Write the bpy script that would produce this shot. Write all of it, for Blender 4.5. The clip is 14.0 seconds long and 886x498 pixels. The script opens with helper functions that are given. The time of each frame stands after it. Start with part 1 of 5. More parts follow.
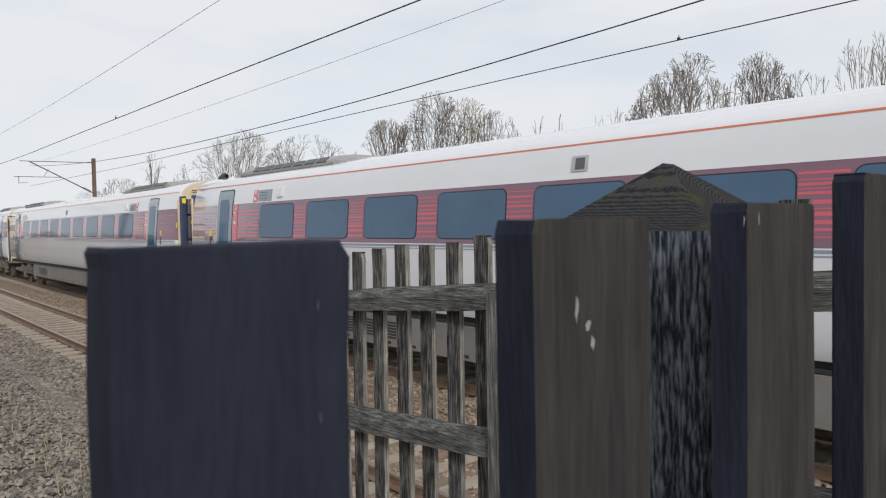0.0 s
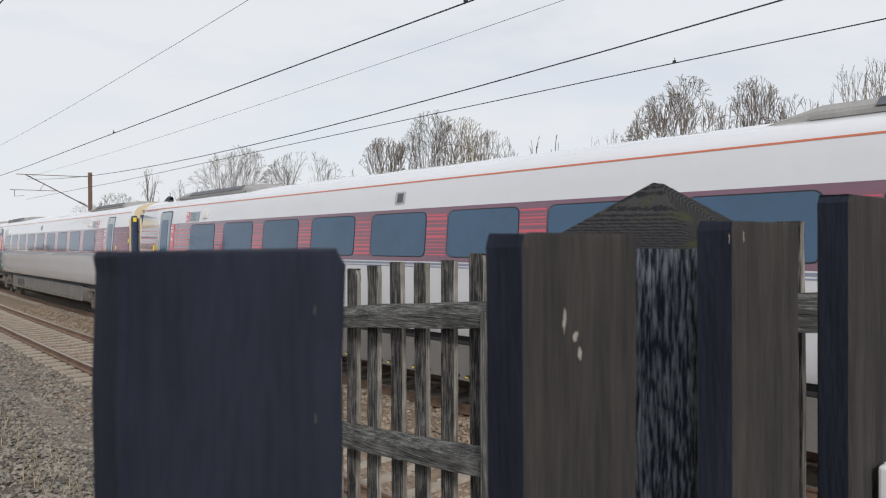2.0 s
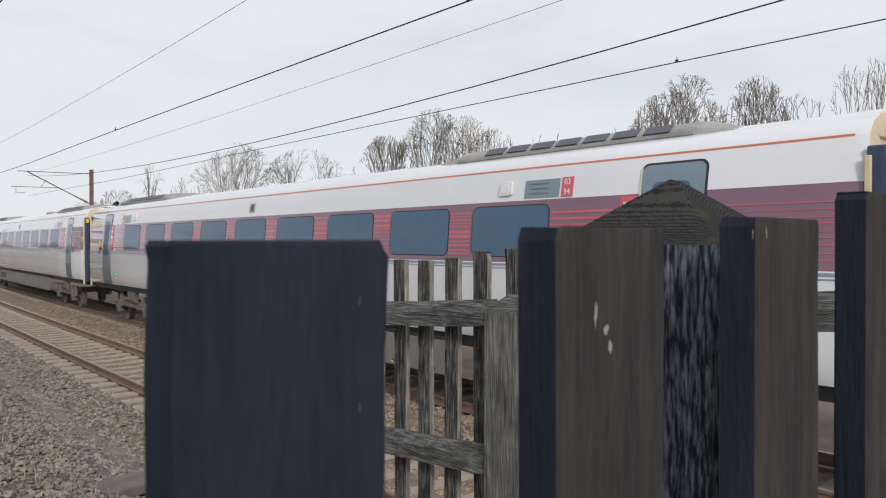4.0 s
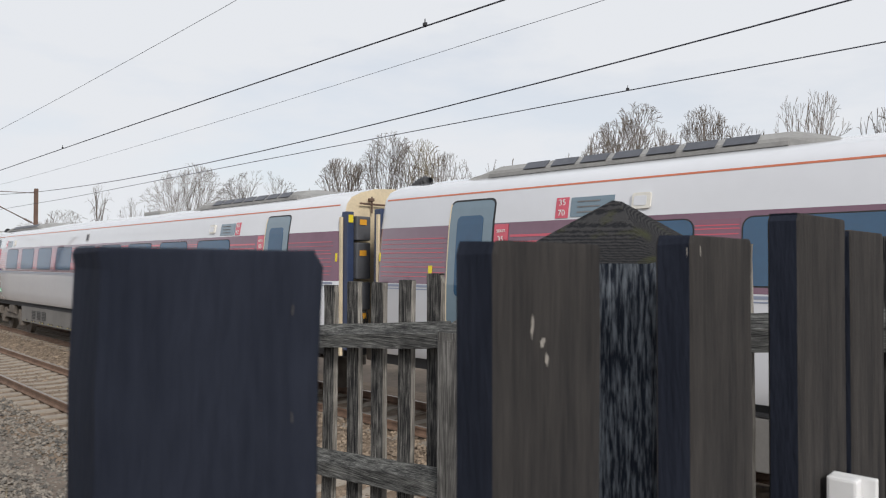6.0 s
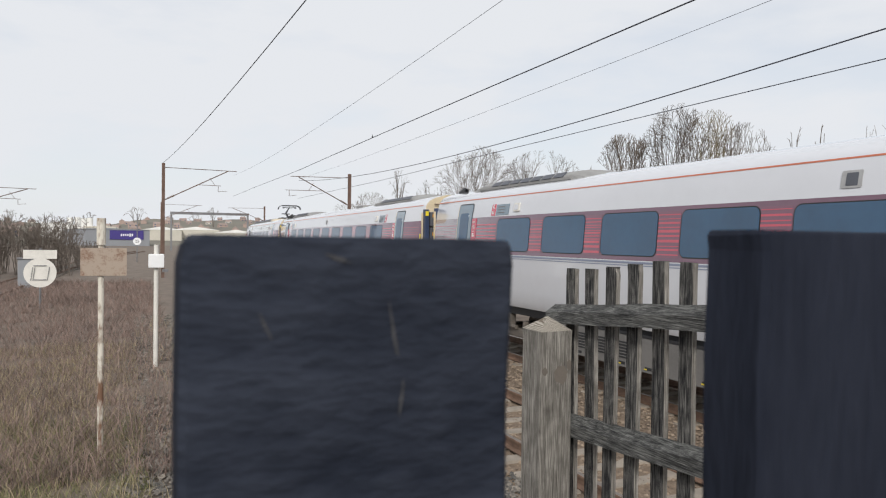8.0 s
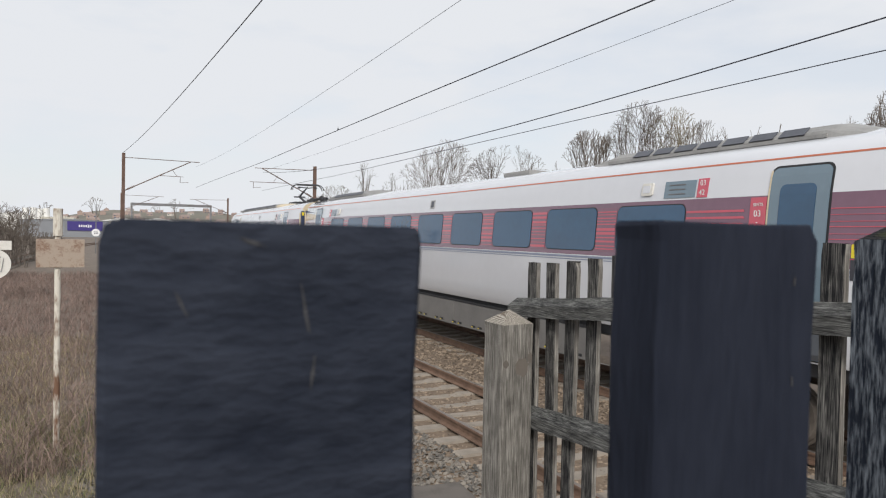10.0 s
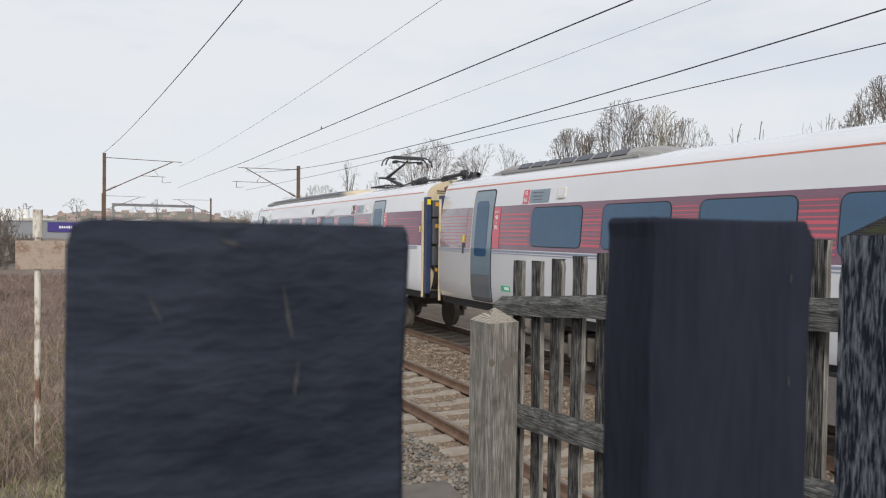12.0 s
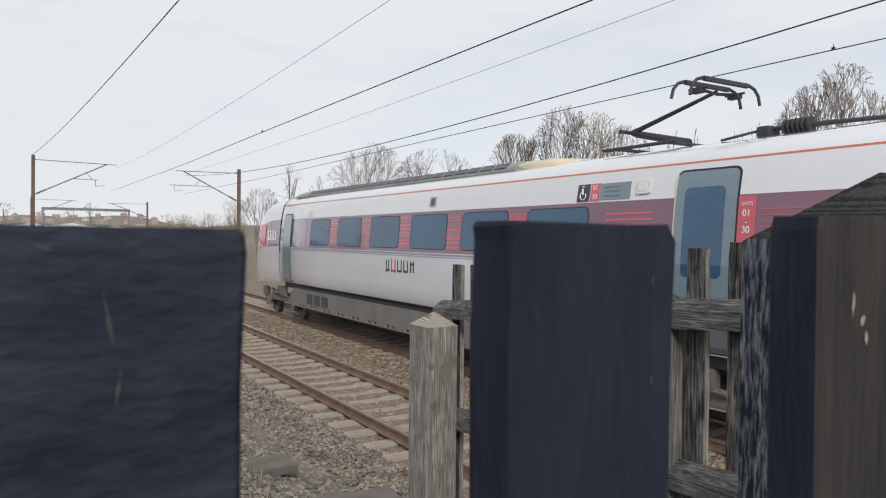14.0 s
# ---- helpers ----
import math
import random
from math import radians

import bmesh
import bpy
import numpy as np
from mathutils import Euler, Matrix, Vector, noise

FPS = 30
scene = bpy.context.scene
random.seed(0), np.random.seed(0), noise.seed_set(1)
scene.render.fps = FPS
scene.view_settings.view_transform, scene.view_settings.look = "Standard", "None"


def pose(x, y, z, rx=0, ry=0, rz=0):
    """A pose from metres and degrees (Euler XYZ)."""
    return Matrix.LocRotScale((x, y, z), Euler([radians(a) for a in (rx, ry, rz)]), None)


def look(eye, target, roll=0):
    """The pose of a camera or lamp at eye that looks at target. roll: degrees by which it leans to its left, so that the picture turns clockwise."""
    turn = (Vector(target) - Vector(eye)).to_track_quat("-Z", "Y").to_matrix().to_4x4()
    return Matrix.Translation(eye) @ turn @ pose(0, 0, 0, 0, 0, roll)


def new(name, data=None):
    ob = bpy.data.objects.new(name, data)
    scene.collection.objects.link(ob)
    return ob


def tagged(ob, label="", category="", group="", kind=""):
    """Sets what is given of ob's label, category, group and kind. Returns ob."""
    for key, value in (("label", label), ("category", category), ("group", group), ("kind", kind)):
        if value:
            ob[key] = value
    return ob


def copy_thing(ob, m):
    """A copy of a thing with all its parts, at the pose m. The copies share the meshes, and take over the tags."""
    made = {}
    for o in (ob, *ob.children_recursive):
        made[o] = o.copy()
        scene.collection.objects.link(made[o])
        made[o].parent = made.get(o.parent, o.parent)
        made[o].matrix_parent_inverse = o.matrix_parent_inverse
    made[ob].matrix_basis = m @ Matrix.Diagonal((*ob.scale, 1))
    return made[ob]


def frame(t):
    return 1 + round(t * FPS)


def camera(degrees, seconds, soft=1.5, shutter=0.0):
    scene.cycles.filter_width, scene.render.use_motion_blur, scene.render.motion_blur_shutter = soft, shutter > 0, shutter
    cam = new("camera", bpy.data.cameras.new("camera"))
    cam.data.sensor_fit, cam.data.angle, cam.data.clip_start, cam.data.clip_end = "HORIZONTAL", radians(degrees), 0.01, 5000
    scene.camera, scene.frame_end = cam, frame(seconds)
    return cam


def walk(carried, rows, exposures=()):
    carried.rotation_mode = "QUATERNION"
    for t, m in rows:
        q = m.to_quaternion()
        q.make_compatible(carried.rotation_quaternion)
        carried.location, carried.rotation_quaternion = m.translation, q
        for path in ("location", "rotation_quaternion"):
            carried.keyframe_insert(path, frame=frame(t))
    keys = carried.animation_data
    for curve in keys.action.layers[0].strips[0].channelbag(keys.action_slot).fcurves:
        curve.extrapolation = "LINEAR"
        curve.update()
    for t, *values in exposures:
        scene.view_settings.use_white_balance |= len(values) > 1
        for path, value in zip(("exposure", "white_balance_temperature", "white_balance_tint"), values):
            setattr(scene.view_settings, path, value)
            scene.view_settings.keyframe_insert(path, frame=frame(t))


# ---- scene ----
cam = camera(63.3, 14.0, soft=1.15)
cam.data.dof.use_dof, cam.data.dof.focus_distance, cam.data.dof.aperture_fstop = True, 3.0, 32.0
PATH = [
    (0, (-0.589, 0.431, 2.556), (0.734, 1.928, 2.488), -1.0),
    (0.5, (-0.59, 0.427, 2.556), (0.741, 1.919, 2.478), -1.2),
    (1, (-0.589, 0.427, 2.556), (0.767, 1.896, 2.502), -0.5),
    (1.5, (-0.591, 0.427, 2.554), (0.769, 1.893, 2.522), -0.2),
    (2, (-0.594, 0.424, 2.554), (0.74, 1.914, 2.537), -0.3),
    (2.5, (-0.595, 0.426, 2.553), (0.74, 1.916, 2.533), -0.1),
    (2.7, (-0.596, 0.426, 2.553), (0.737, 1.917, 2.532), -0.2),
    (4.8, (-0.605, 0.432, 2.55), (0.73, 1.921, 2.53), 0.1),
    (5, (-0.604, 0.429, 2.548), (0.776, 1.876, 2.565), 0.5),
    (5.5, (-0.595, 0.419, 2.547), (0.89, 1.76, 2.574), -0.6),
    (6, (-0.601, 0.424, 2.549), (0.82, 1.83, 2.592), 0.2),
    (6.5, (-0.622, 0.447, 2.551), (0.586, 2.041, 2.57), 0.4),
    (7, (-0.65, 0.455, 2.552), (0.319, 2.204, 2.555), 0.3),
    (7.5, (-0.67, 0.459, 2.551), (0.145, 2.286, 2.532), 0.3),
    (7.7, (-0.674, 0.461, 2.55), (0.113, 2.299, 2.528), 0.7),
    (9.8, (-0.668, 0.449, 2.548), (0.204, 2.248, 2.507), 0.8),
    (10, (-0.668, 0.447, 2.548), (0.209, 2.244, 2.509), 1.1),
    (10.5, (-0.666, 0.446, 2.549), (0.231, 2.234, 2.505), 0.8),
    (11, (-0.666, 0.45, 2.549), (0.225, 2.24, 2.513), 0.7),
    (11.5, (-0.664, 0.456, 2.549), (0.254, 2.232, 2.512), 0.6),
    (12, (-0.666, 0.453, 2.548), (0.249, 2.231, 2.506), 0.7),
    (12.5, (-0.664, 0.447, 2.548), (0.255, 2.223, 2.512), 0.4),
    (13, (-0.662, 0.443, 2.548), (0.276, 2.209, 2.519), 0.7),
    (13.5, (-0.658, 0.445, 2.548), (0.331, 2.182, 2.516), 0.7),
    (14, (-0.648, 0.444, 2.548), (0.402, 2.146, 2.52), 0.6),
]
walk(cam, [(t, look(eye, target, roll)) for t, eye, target, roll in PATH])
# ---------- world, sun, exposure ----------
world = bpy.data.worlds.new("sky")
scene.world = world
world.use_nodes = True
wn, wl = world.node_tree.nodes, world.node_tree.links
wn.clear()
w_out = wn.new("ShaderNodeOutputWorld")
w_bg = wn.new("ShaderNodeBackground")
w_sky = wn.new("ShaderNodeTexSky")
w_sky.sky_type, w_sky.sun_disc = "NISHITA", False
w_sky.sun_elevation, w_sky.sun_rotation = radians(31), radians(-155)
w_map = wn.new("ShaderNodeMapping")
w_map.inputs["Scale"].default_value = (1.0, 1.0, 3.2)
w_tc = wn.new("ShaderNodeTexCoord")
w_noise = wn.new("ShaderNodeTexNoise")
w_noise.inputs["Scale"].default_value = 2.6
w_noise.inputs["Detail"].default_value = 7
w_noise.inputs["Roughness"].default_value = 0.55
w_ramp = wn.new("ShaderNodeValToRGB")
w_ramp.color_ramp.elements[0].position, w_ramp.color_ramp.elements[0].color = 0.33, (0.80, 0.80, 0.80, 1)
w_ramp.color_ramp.elements[1].position, w_ramp.color_ramp.elements[1].color = 0.50, (1, 1, 1, 1)
w_gain = wn.new("ShaderNodeMix")
w_gain.data_type, w_gain.blend_type = "RGBA", "MULTIPLY"
w_gain.inputs[0].default_value = 1.0
w_gain.inputs[7].default_value = (0.12, 0.12, 0.12, 1)
w_mix = wn.new("ShaderNodeMix")
w_mix.data_type = "RGBA"
w_mix.inputs[7].default_value = (0.790, 0.812, 0.852, 1)
wl.new(w_tc.outputs["Generated"], w_map.inputs["Vector"])
wl.new(w_map.outputs["Vector"], w_noise.inputs["Vector"])
wl.new(w_noise.outputs["Fac"], w_ramp.inputs["Fac"])
wl.new(w_sky.outputs["Color"], w_gain.inputs[6])
wl.new(w_gain.outputs[2], w_mix.inputs[6])
wl.new(w_ramp.outputs["Color"], w_mix.inputs[0])
wl.new(w_mix.outputs[2], w_bg.inputs["Color"])
w_bg.inputs["Strength"].default_value = 1.0
wl.new(w_bg.outputs["Background"], w_out.inputs["Surface"])

sun_data = bpy.data.lights.new("sun", "SUN")
sun_data.energy, sun_data.angle, sun_data.color = 2.5, radians(12), (1.0, 0.965, 0.92)
sun = new("sun", sun_data)
sun.matrix_world = look((-20, -42, 28), (0, 0, 0))
scene.view_settings.exposure = 0.0


# ---------- materials ----------
def mat(name, color, rough=0.6, metal=0.0, var=0.25, scale=6.0, fine=60.0, bump=0.15, color2=None, stretch=(1, 1, 1), spec=0.5, island=False, coat=0.0, p0=0.45, p1=0.95):
    """A surface with a coarse and a fine variation of colour and a little relief."""
    m = bpy.data.materials.new(name)
    m.use_nodes = True
    n, l = m.node_tree.nodes, m.node_tree.links
    b = n["Principled BSDF"]
    b.inputs["Roughness"].default_value, b.inputs["Metallic"].default_value = rough, metal
    b.inputs["Specular IOR Level"].default_value = spec
    b.inputs["Coat Weight"].default_value = coat
    tc, mp = n.new("ShaderNodeTexCoord"), n.new("ShaderNodeMapping")
    mp.inputs["Scale"].default_value = stretch
    l.new(tc.outputs["Object"], mp.inputs["Vector"])
    t1, t2 = n.new("ShaderNodeTexNoise"), n.new("ShaderNodeTexNoise")
    for t, s, d in ((t1, scale, 5), (t2, fine, 3)):
        t.inputs["Scale"].default_value, t.inputs["Detail"].default_value = s, d
        l.new(mp.outputs["Vector"], t.inputs["Vector"])
    add = n.new("ShaderNodeMath")
    add.operation = "MULTIPLY_ADD"
    add.inputs[1].default_value = 0.45
    l.new(t2.outputs["Fac"], add.inputs[0])
    l.new(t1.outputs["Fac"], add.inputs[2])
    fac = add.outputs[0]
    if island:
        g = n.new("ShaderNodeNewGeometry")
        a2 = n.new("ShaderNodeMath")
        a2.operation = "MULTIPLY_ADD"
        a2.inputs[1].default_value = 0.5
        l.new(g.outputs["Random Per Island"], a2.inputs[0])
        l.new(fac, a2.inputs[2])
        a3 = n.new("ShaderNodeMath")
        a3.operation = "SUBTRACT"
        a3.inputs[1].default_value = 0.25
        l.new(a2.outputs[0], a3.inputs[0])
        fac = a3.outputs[0]
    else:
        o = n.new("ShaderNodeObjectInfo")
        a2 = n.new("ShaderNodeMath")
        a2.operation = "MULTIPLY_ADD"
        a2.inputs[1].default_value = 0.12
        l.new(o.outputs["Random"], a2.inputs[0])
        l.new(fac, a2.inputs[2])
        fac = a2.outputs[0]
    r = n.new("ShaderNodeValToRGB")
    lo = color2 or tuple(c * (1 - var) for c in color)
    hi = color if color2 else tuple(min(1, c * (1 + var)) for c in color)
    r.color_ramp.elements[0].position, r.color_ramp.elements[0].color = p0, (*lo, 1)
    r.color_ramp.elements[1].position, r.color_ramp.elements[1].color = p1, (*hi, 1)
    l.new(fac, r.inputs["Fac"])
    l.new(r.outputs["Color"], b.inputs["Base Color"])
    if bump:
        bp = n.new("ShaderNodeBump")
        bp.inputs["Strength"].default_value, bp.inputs["Distance"].default_value = bump, 0.01
        l.new(fac, bp.inputs["Height"])
        l.new(bp.outputs["Normal"], b.inputs["Normal"])
    return m


def wood(name, dark, light, bump=0.5, grain=90.0, rough=0.85, along="z", lo=0.86, hi=1.34):
    """Weathered timber with grain along one local axis and pale worn streaks."""
    run = lambda k: tuple(k if a == along else 1 for a in "xyz")
    m = bpy.data.materials.new(name)
    m.use_nodes = True
    n, l = m.node_tree.nodes, m.node_tree.links
    b = n["Principled BSDF"]
    b.inputs["Roughness"].default_value, b.inputs["Specular IOR Level"].default_value = rough, 0.12
    tc, oi, va = n.new("ShaderNodeTexCoord"), n.new("ShaderNodeObjectInfo"), n.new("ShaderNodeVectorMath")
    va.operation = "ADD"
    mul = n.new("ShaderNodeMath")
    mul.operation, mul.inputs[1].default_value = "MULTIPLY", 37.0
    l.new(oi.outputs["Random"], mul.inputs[0])
    l.new(tc.outputs["Object"], va.inputs[0])
    l.new(mul.outputs[0], va.inputs[1])
    outs = []
    for sc, st, d in ((grain, run(0.022), 4), (grain * 0.30, run(0.05), 3), (grain * 0.05, run(0.5), 3)):
        mp, t = n.new("ShaderNodeMapping"), n.new("ShaderNodeTexNoise")
        mp.inputs["Scale"].default_value = st
        t.inputs["Scale"].default_value, t.inputs["Detail"].default_value = sc, d
        t.inputs["Distortion"].default_value = 0.6
        l.new(va.outputs[0], mp.inputs["Vector"])
        l.new(mp.outputs["Vector"], t.inputs["Vector"])
        outs.append(t.outputs["Fac"])
    a1, a2 = n.new("ShaderNodeMath"), n.new("ShaderNodeMath")
    for a, k in ((a1, 0.7), (a2, 0.5)):
        a.operation, a.inputs[1].default_value = "MULTIPLY_ADD", k
    l.new(outs[1], a1.inputs[0])
    l.new(outs[0], a1.inputs[2])
    l.new(outs[2], a2.inputs[0])
    l.new(a1.outputs[0], a2.inputs[2])
    r = n.new("ShaderNodeValToRGB")
    e = r.color_ramp.elements
    lo, hi = lo * 0.7, hi * 0.7
    e[0].position, e[0].color = lo, (*dark, 1)
    e[1].position, e[1].color = hi, (*light, 1)
    mid = e.new((lo + hi) / 2)
    mid.color = (*[(x * 0.65 + y * 0.35) for x, y in zip(dark, light)], 1)
    sc = n.new("ShaderNodeMath")
    sc.operation, sc.inputs[1].default_value = "MULTIPLY", 0.7
    total = a2.outputs[0]
    l.new(total, sc.inputs[0])
    l.new(sc.outputs[0], r.inputs["Fac"])
    l.new(r.outputs["Color"], b.inputs["Base Color"])
    bp = n.new("ShaderNodeBump")
    bp.inputs["Strength"].default_value, bp.inputs["Distance"].default_value = bump, 0.004
    l.new(a1.outputs[0], bp.inputs["Height"])
    l.new(bp.outputs["Normal"], b.inputs["Normal"])
    return m


# Dark stain with shade put into its colour, for pale sides and left pales.
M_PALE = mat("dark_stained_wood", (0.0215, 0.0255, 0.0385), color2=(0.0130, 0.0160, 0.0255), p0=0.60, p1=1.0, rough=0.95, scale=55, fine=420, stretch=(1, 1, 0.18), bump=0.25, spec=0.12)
# Saw marks, with a shadow over this pale put into the colour.
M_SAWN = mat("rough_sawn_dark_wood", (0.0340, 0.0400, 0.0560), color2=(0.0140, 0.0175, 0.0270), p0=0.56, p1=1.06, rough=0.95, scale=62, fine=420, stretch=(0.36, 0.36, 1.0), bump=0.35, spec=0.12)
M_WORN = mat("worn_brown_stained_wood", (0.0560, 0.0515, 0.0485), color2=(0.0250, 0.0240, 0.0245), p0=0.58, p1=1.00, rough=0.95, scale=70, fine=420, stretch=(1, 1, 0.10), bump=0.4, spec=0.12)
M_POST = mat("flaking_dark_post_wood", (0.165, 0.185, 0.210), color2=(0.0125, 0.0165, 0.026), p0=0.70, p1=1.36, rough=0.9, scale=420, fine=900, stretch=(1, 1, 0.14), bump=0.5, spec=0.15)


def ringed(name, dark, light, moss, rings=185.0):
    """End grain: rings round an axis through the cap, dark seams and a little moss."""
    m = bpy.data.materials.new(name)
    m.use_nodes = True
    n, l = m.node_tree.nodes, m.node_tree.links
    b = n["Principled BSDF"]
    b.inputs["Roughness"].default_value, b.inputs["Specular IOR Level"].default_value = 0.95, 0.12
    tc, mp, wv, ns, rp, rm, mx, bp = [n.new("ShaderNode" + k) for k in ("TexCoord", "Mapping", "TexWave", "TexNoise", "ValToRGB", "ValToRGB", "Mix", "Bump")]
    mp.inputs["Location"].default_value = (-0.012, 0.0, 0.012)
    wv.wave_type, wv.rings_direction = "RINGS", "Y"
    wv.inputs["Scale"].default_value, wv.inputs["Distortion"].default_value, wv.inputs["Detail"].default_value, wv.inputs["Detail Scale"].default_value = rings, 3.5, 3.0, 1.5
    ns.inputs["Scale"].default_value, ns.inputs["Detail"].default_value = 45.0, 6
    rp.color_ramp.elements[0].position, rp.color_ramp.elements[0].color = 0.10, (*dark, 1)
    rp.color_ramp.elements[1].position, rp.color_ramp.elements[1].color = 0.65, (*light, 1)
    rm.color_ramp.elements[0].position, rm.color_ramp.elements[1].position = 0.56, 0.72
    mx.data_type = "RGBA"
    mx.inputs[7].default_value = (*moss, 1)
    l.new(tc.outputs["Object"], mp.inputs["Vector"])
    l.new(mp.outputs["Vector"], wv.inputs["Vector"])
    l.new(tc.outputs["Object"], ns.inputs["Vector"])
    l.new(wv.outputs["Fac"], rp.inputs["Fac"])
    l.new(ns.outputs["Fac"], rm.inputs["Fac"])
    l.new(rp.outputs["Color"], mx.inputs[6])
    l.new(rm.outputs["Color"], mx.inputs[0])
    l.new(mx.outputs[2], b.inputs["Base Color"])
    bp.inputs["Strength"].default_value, bp.inputs["Distance"].default_value = 0.7, 0.002
    l.new(wv.outputs["Fac"], bp.inputs["Height"])
    l.new(bp.outputs["Normal"], b.inputs["Normal"])
    return m


M_CAP = ringed("weathered_post_cap", (0.016, 0.0165, 0.019), (0.044, 0.043, 0.044), (0.050, 0.052, 0.026))
M_TANCAP = ringed("pale_ringed_post_cap", (0.14, 0.115, 0.09), (0.42, 0.39, 0.34), (0.25, 0.235, 0.19), 70.0)
M_GREY = wood("grey_weathered_wood", (0.016, 0.016, 0.018), (0.27, 0.26, 0.24), bump=1.0, grain=620.0, lo=0.97, hi=1.40)
M_GREYRAIL = wood("grey_weathered_rail_wood", (0.022, 0.022, 0.023), (0.235, 0.235, 0.222), bump=1.0, grain=560.0, along="y", lo=0.88, hi=1.36)
# Post timber; its light tone is also used as sunlight on picket sides.
M_TAN = wood("tan_weathered_wood", (0.080, 0.073, 0.064), (0.37, 0.350, 0.315), bump=0.8, grain=460.0, lo=0.82, hi=1.36)
M_GREYPOST = wood("grey_weathered_post_wood", (0.050, 0.048, 0.046), (0.27, 0.26, 0.245), bump=0.8, grain=460.0, lo=0.86, hi=1.38)
M_SCUFF = mat("grey_scuff", (0.036, 0.036, 0.039), rough=0.95, var=0.4, scale=200, fine=900, bump=0.2)
M_CHIP = mat("pale_bare_wood_chip", (0.21, 0.195, 0.175), rough=0.9, var=0.3, scale=60, fine=300, bump=0.2)
M_WHITE = mat("white_train_paint", (0.61, 0.62, 0.65), rough=0.2, var=0.03, scale=0.6, fine=5, bump=0.0, coat=1.0)
M_PURPLE = mat("aubergine_paint", (0.150, 0.066, 0.105), rough=0.2, var=0.10, scale=0.8, fine=9, bump=0.0, coat=1.0)
M_RED = mat("red_paint", (0.50, 0.055, 0.090), rough=0.2, var=0.06, scale=1, fine=9, bump=0.0, coat=1.0)
M_DKRED = mat("dark_red_paint", (0.168, 0.060, 0.098), rough=0.2, var=0.06, scale=1, fine=9, bump=0.0, coat=1.0)
M_ORANGE = mat("orange_line_paint", (0.52, 0.15, 0.075), rough=0.35, var=0.06, scale=1, fine=9, bump=0.0)
M_STRIPE = mat("blue_grey_line_paint", (0.22, 0.25, 0.33), rough=0.35, var=0.06, bump=0.0)
M_GLASS = mat("dark_coach_glass", (0.015, 0.066, 0.138), rough=0.06, var=0.12, scale=1.2, fine=8, bump=0.0, spec=0.85)
M_SEAL = mat("black_rubber", (0.016, 0.016, 0.018), rough=0.6, var=0.2, bump=0.0)
M_DOOR = mat("blue_grey_door_paint", (0.130, 0.190, 0.235), rough=0.2, var=0.06, scale=1, fine=9, bump=0.0, coat=1.0)
M_DOORLOW = mat("grey_door_foot_paint", (0.10, 0.11, 0.125), rough=0.4, var=0.1, scale=1, fine=9, bump=0.0)
M_SKIRT = mat("dusty_grey_skirt", (0.145, 0.138, 0.130), rough=0.6, var=0.18, scale=1.5, fine=20, bump=0.05)
M_UNDER = mat("brake_dust_brown", (0.105, 0.090, 0.076), rough=0.8, var=0.4, scale=4, fine=40, bump=0.3)
M_CREAM = mat("cream_gangway_panel", (0.55, 0.46, 0.32), rough=0.5, var=0.2, scale=2, fine=30, bump=0.05)
M_NAVY = mat("navy_gangway_pillar", (0.030, 0.045, 0.095), rough=0.45, var=0.2, scale=3, fine=30, bump=0.05)
M_DARK = mat("dark_gangway_rubber", (0.030, 0.031, 0.034), rough=0.65, var=0.3, scale=3, fine=30, bump=0.1)
M_AMBER = mat("amber_label_paint", (0.62, 0.30, 0.03), rough=0.5, var=0.08, bump=0.0)
M_CASE = mat("grey_equipment_case", (0.075, 0.078, 0.088), rough=0.45, var=0.2, scale=3, fine=30, bump=0.05)
M_VENT = mat("slate_vent_grille", (0.075, 0.080, 0.095), rough=0.5, var=0.2, scale=8, fine=60, bump=0.1)
M_VENTRIM = mat("grey_vent_trim", (0.34, 0.34, 0.34), rough=0.5, var=0.15, bump=0.0)
M_YELLOW = mat("yellow_warning_paint", (0.72, 0.58, 0.03), rough=0.45, var=0.08, bump=0.0)
M_GREEN = mat("green_label", (0.05, 0.42, 0.22), rough=0.4, var=0.1, bump=0.0)
M_LABEL = mat("white_label", (0.78, 0.78, 0.78), rough=0.4, var=0.03, bump=0.0)
M_INK = mat("dark_ink", (0.045, 0.045, 0.055), rough=0.5, var=0.1, bump=0.0)
M_ROOFUNIT = mat("grey_roof_grille", (0.25, 0.245, 0.235), rough=0.6, var=0.25, scale=2, fine=25, bump=0.1)
M_STEEL = mat("galvanised_steel", (0.20, 0.20, 0.205), rough=0.5, metal=0.5, var=0.25, scale=3, fine=40, bump=0.05)
M_MAST = mat("rusty_brown_mast", (0.115, 0.070, 0.052), rough=0.75, var=0.3, scale=3, fine=30, bump=0.1)
M_WIRE = mat("dark_copper_wire", (0.030, 0.032, 0.045), rough=0.6, var=0.1, bump=0.0)
M_RAIL = mat("rusty_rail_side", (0.135, 0.082, 0.055), rough=0.8, var=0.35, scale=5, fine=60, bump=0.25)
M_RAILTOP = mat("worn_rail_head", (0.30, 0.255, 0.215), rough=0.38, metal=0.75, var=0.15, scale=5, fine=60, bump=0.05)
M_SLEEPER = mat("weathered_concrete", (0.255, 0.220, 0.180), rough=0.9, var=0.22, scale=5, fine=70, bump=0.35)
M_STONE = mat("ballast_stone", (0.305, 0.235, 0.168), rough=0.9, var=0.5, scale=4, fine=50, bump=0.3, color2=(0.115, 0.088, 0.068), island=True)
M_STONE2 = mat("grey_ballast_stone", (0.245, 0.215, 0.180), rough=0.9, var=0.5, scale=4, fine=50, bump=0.3, color2=(0.072, 0.068, 0.062), island=True)
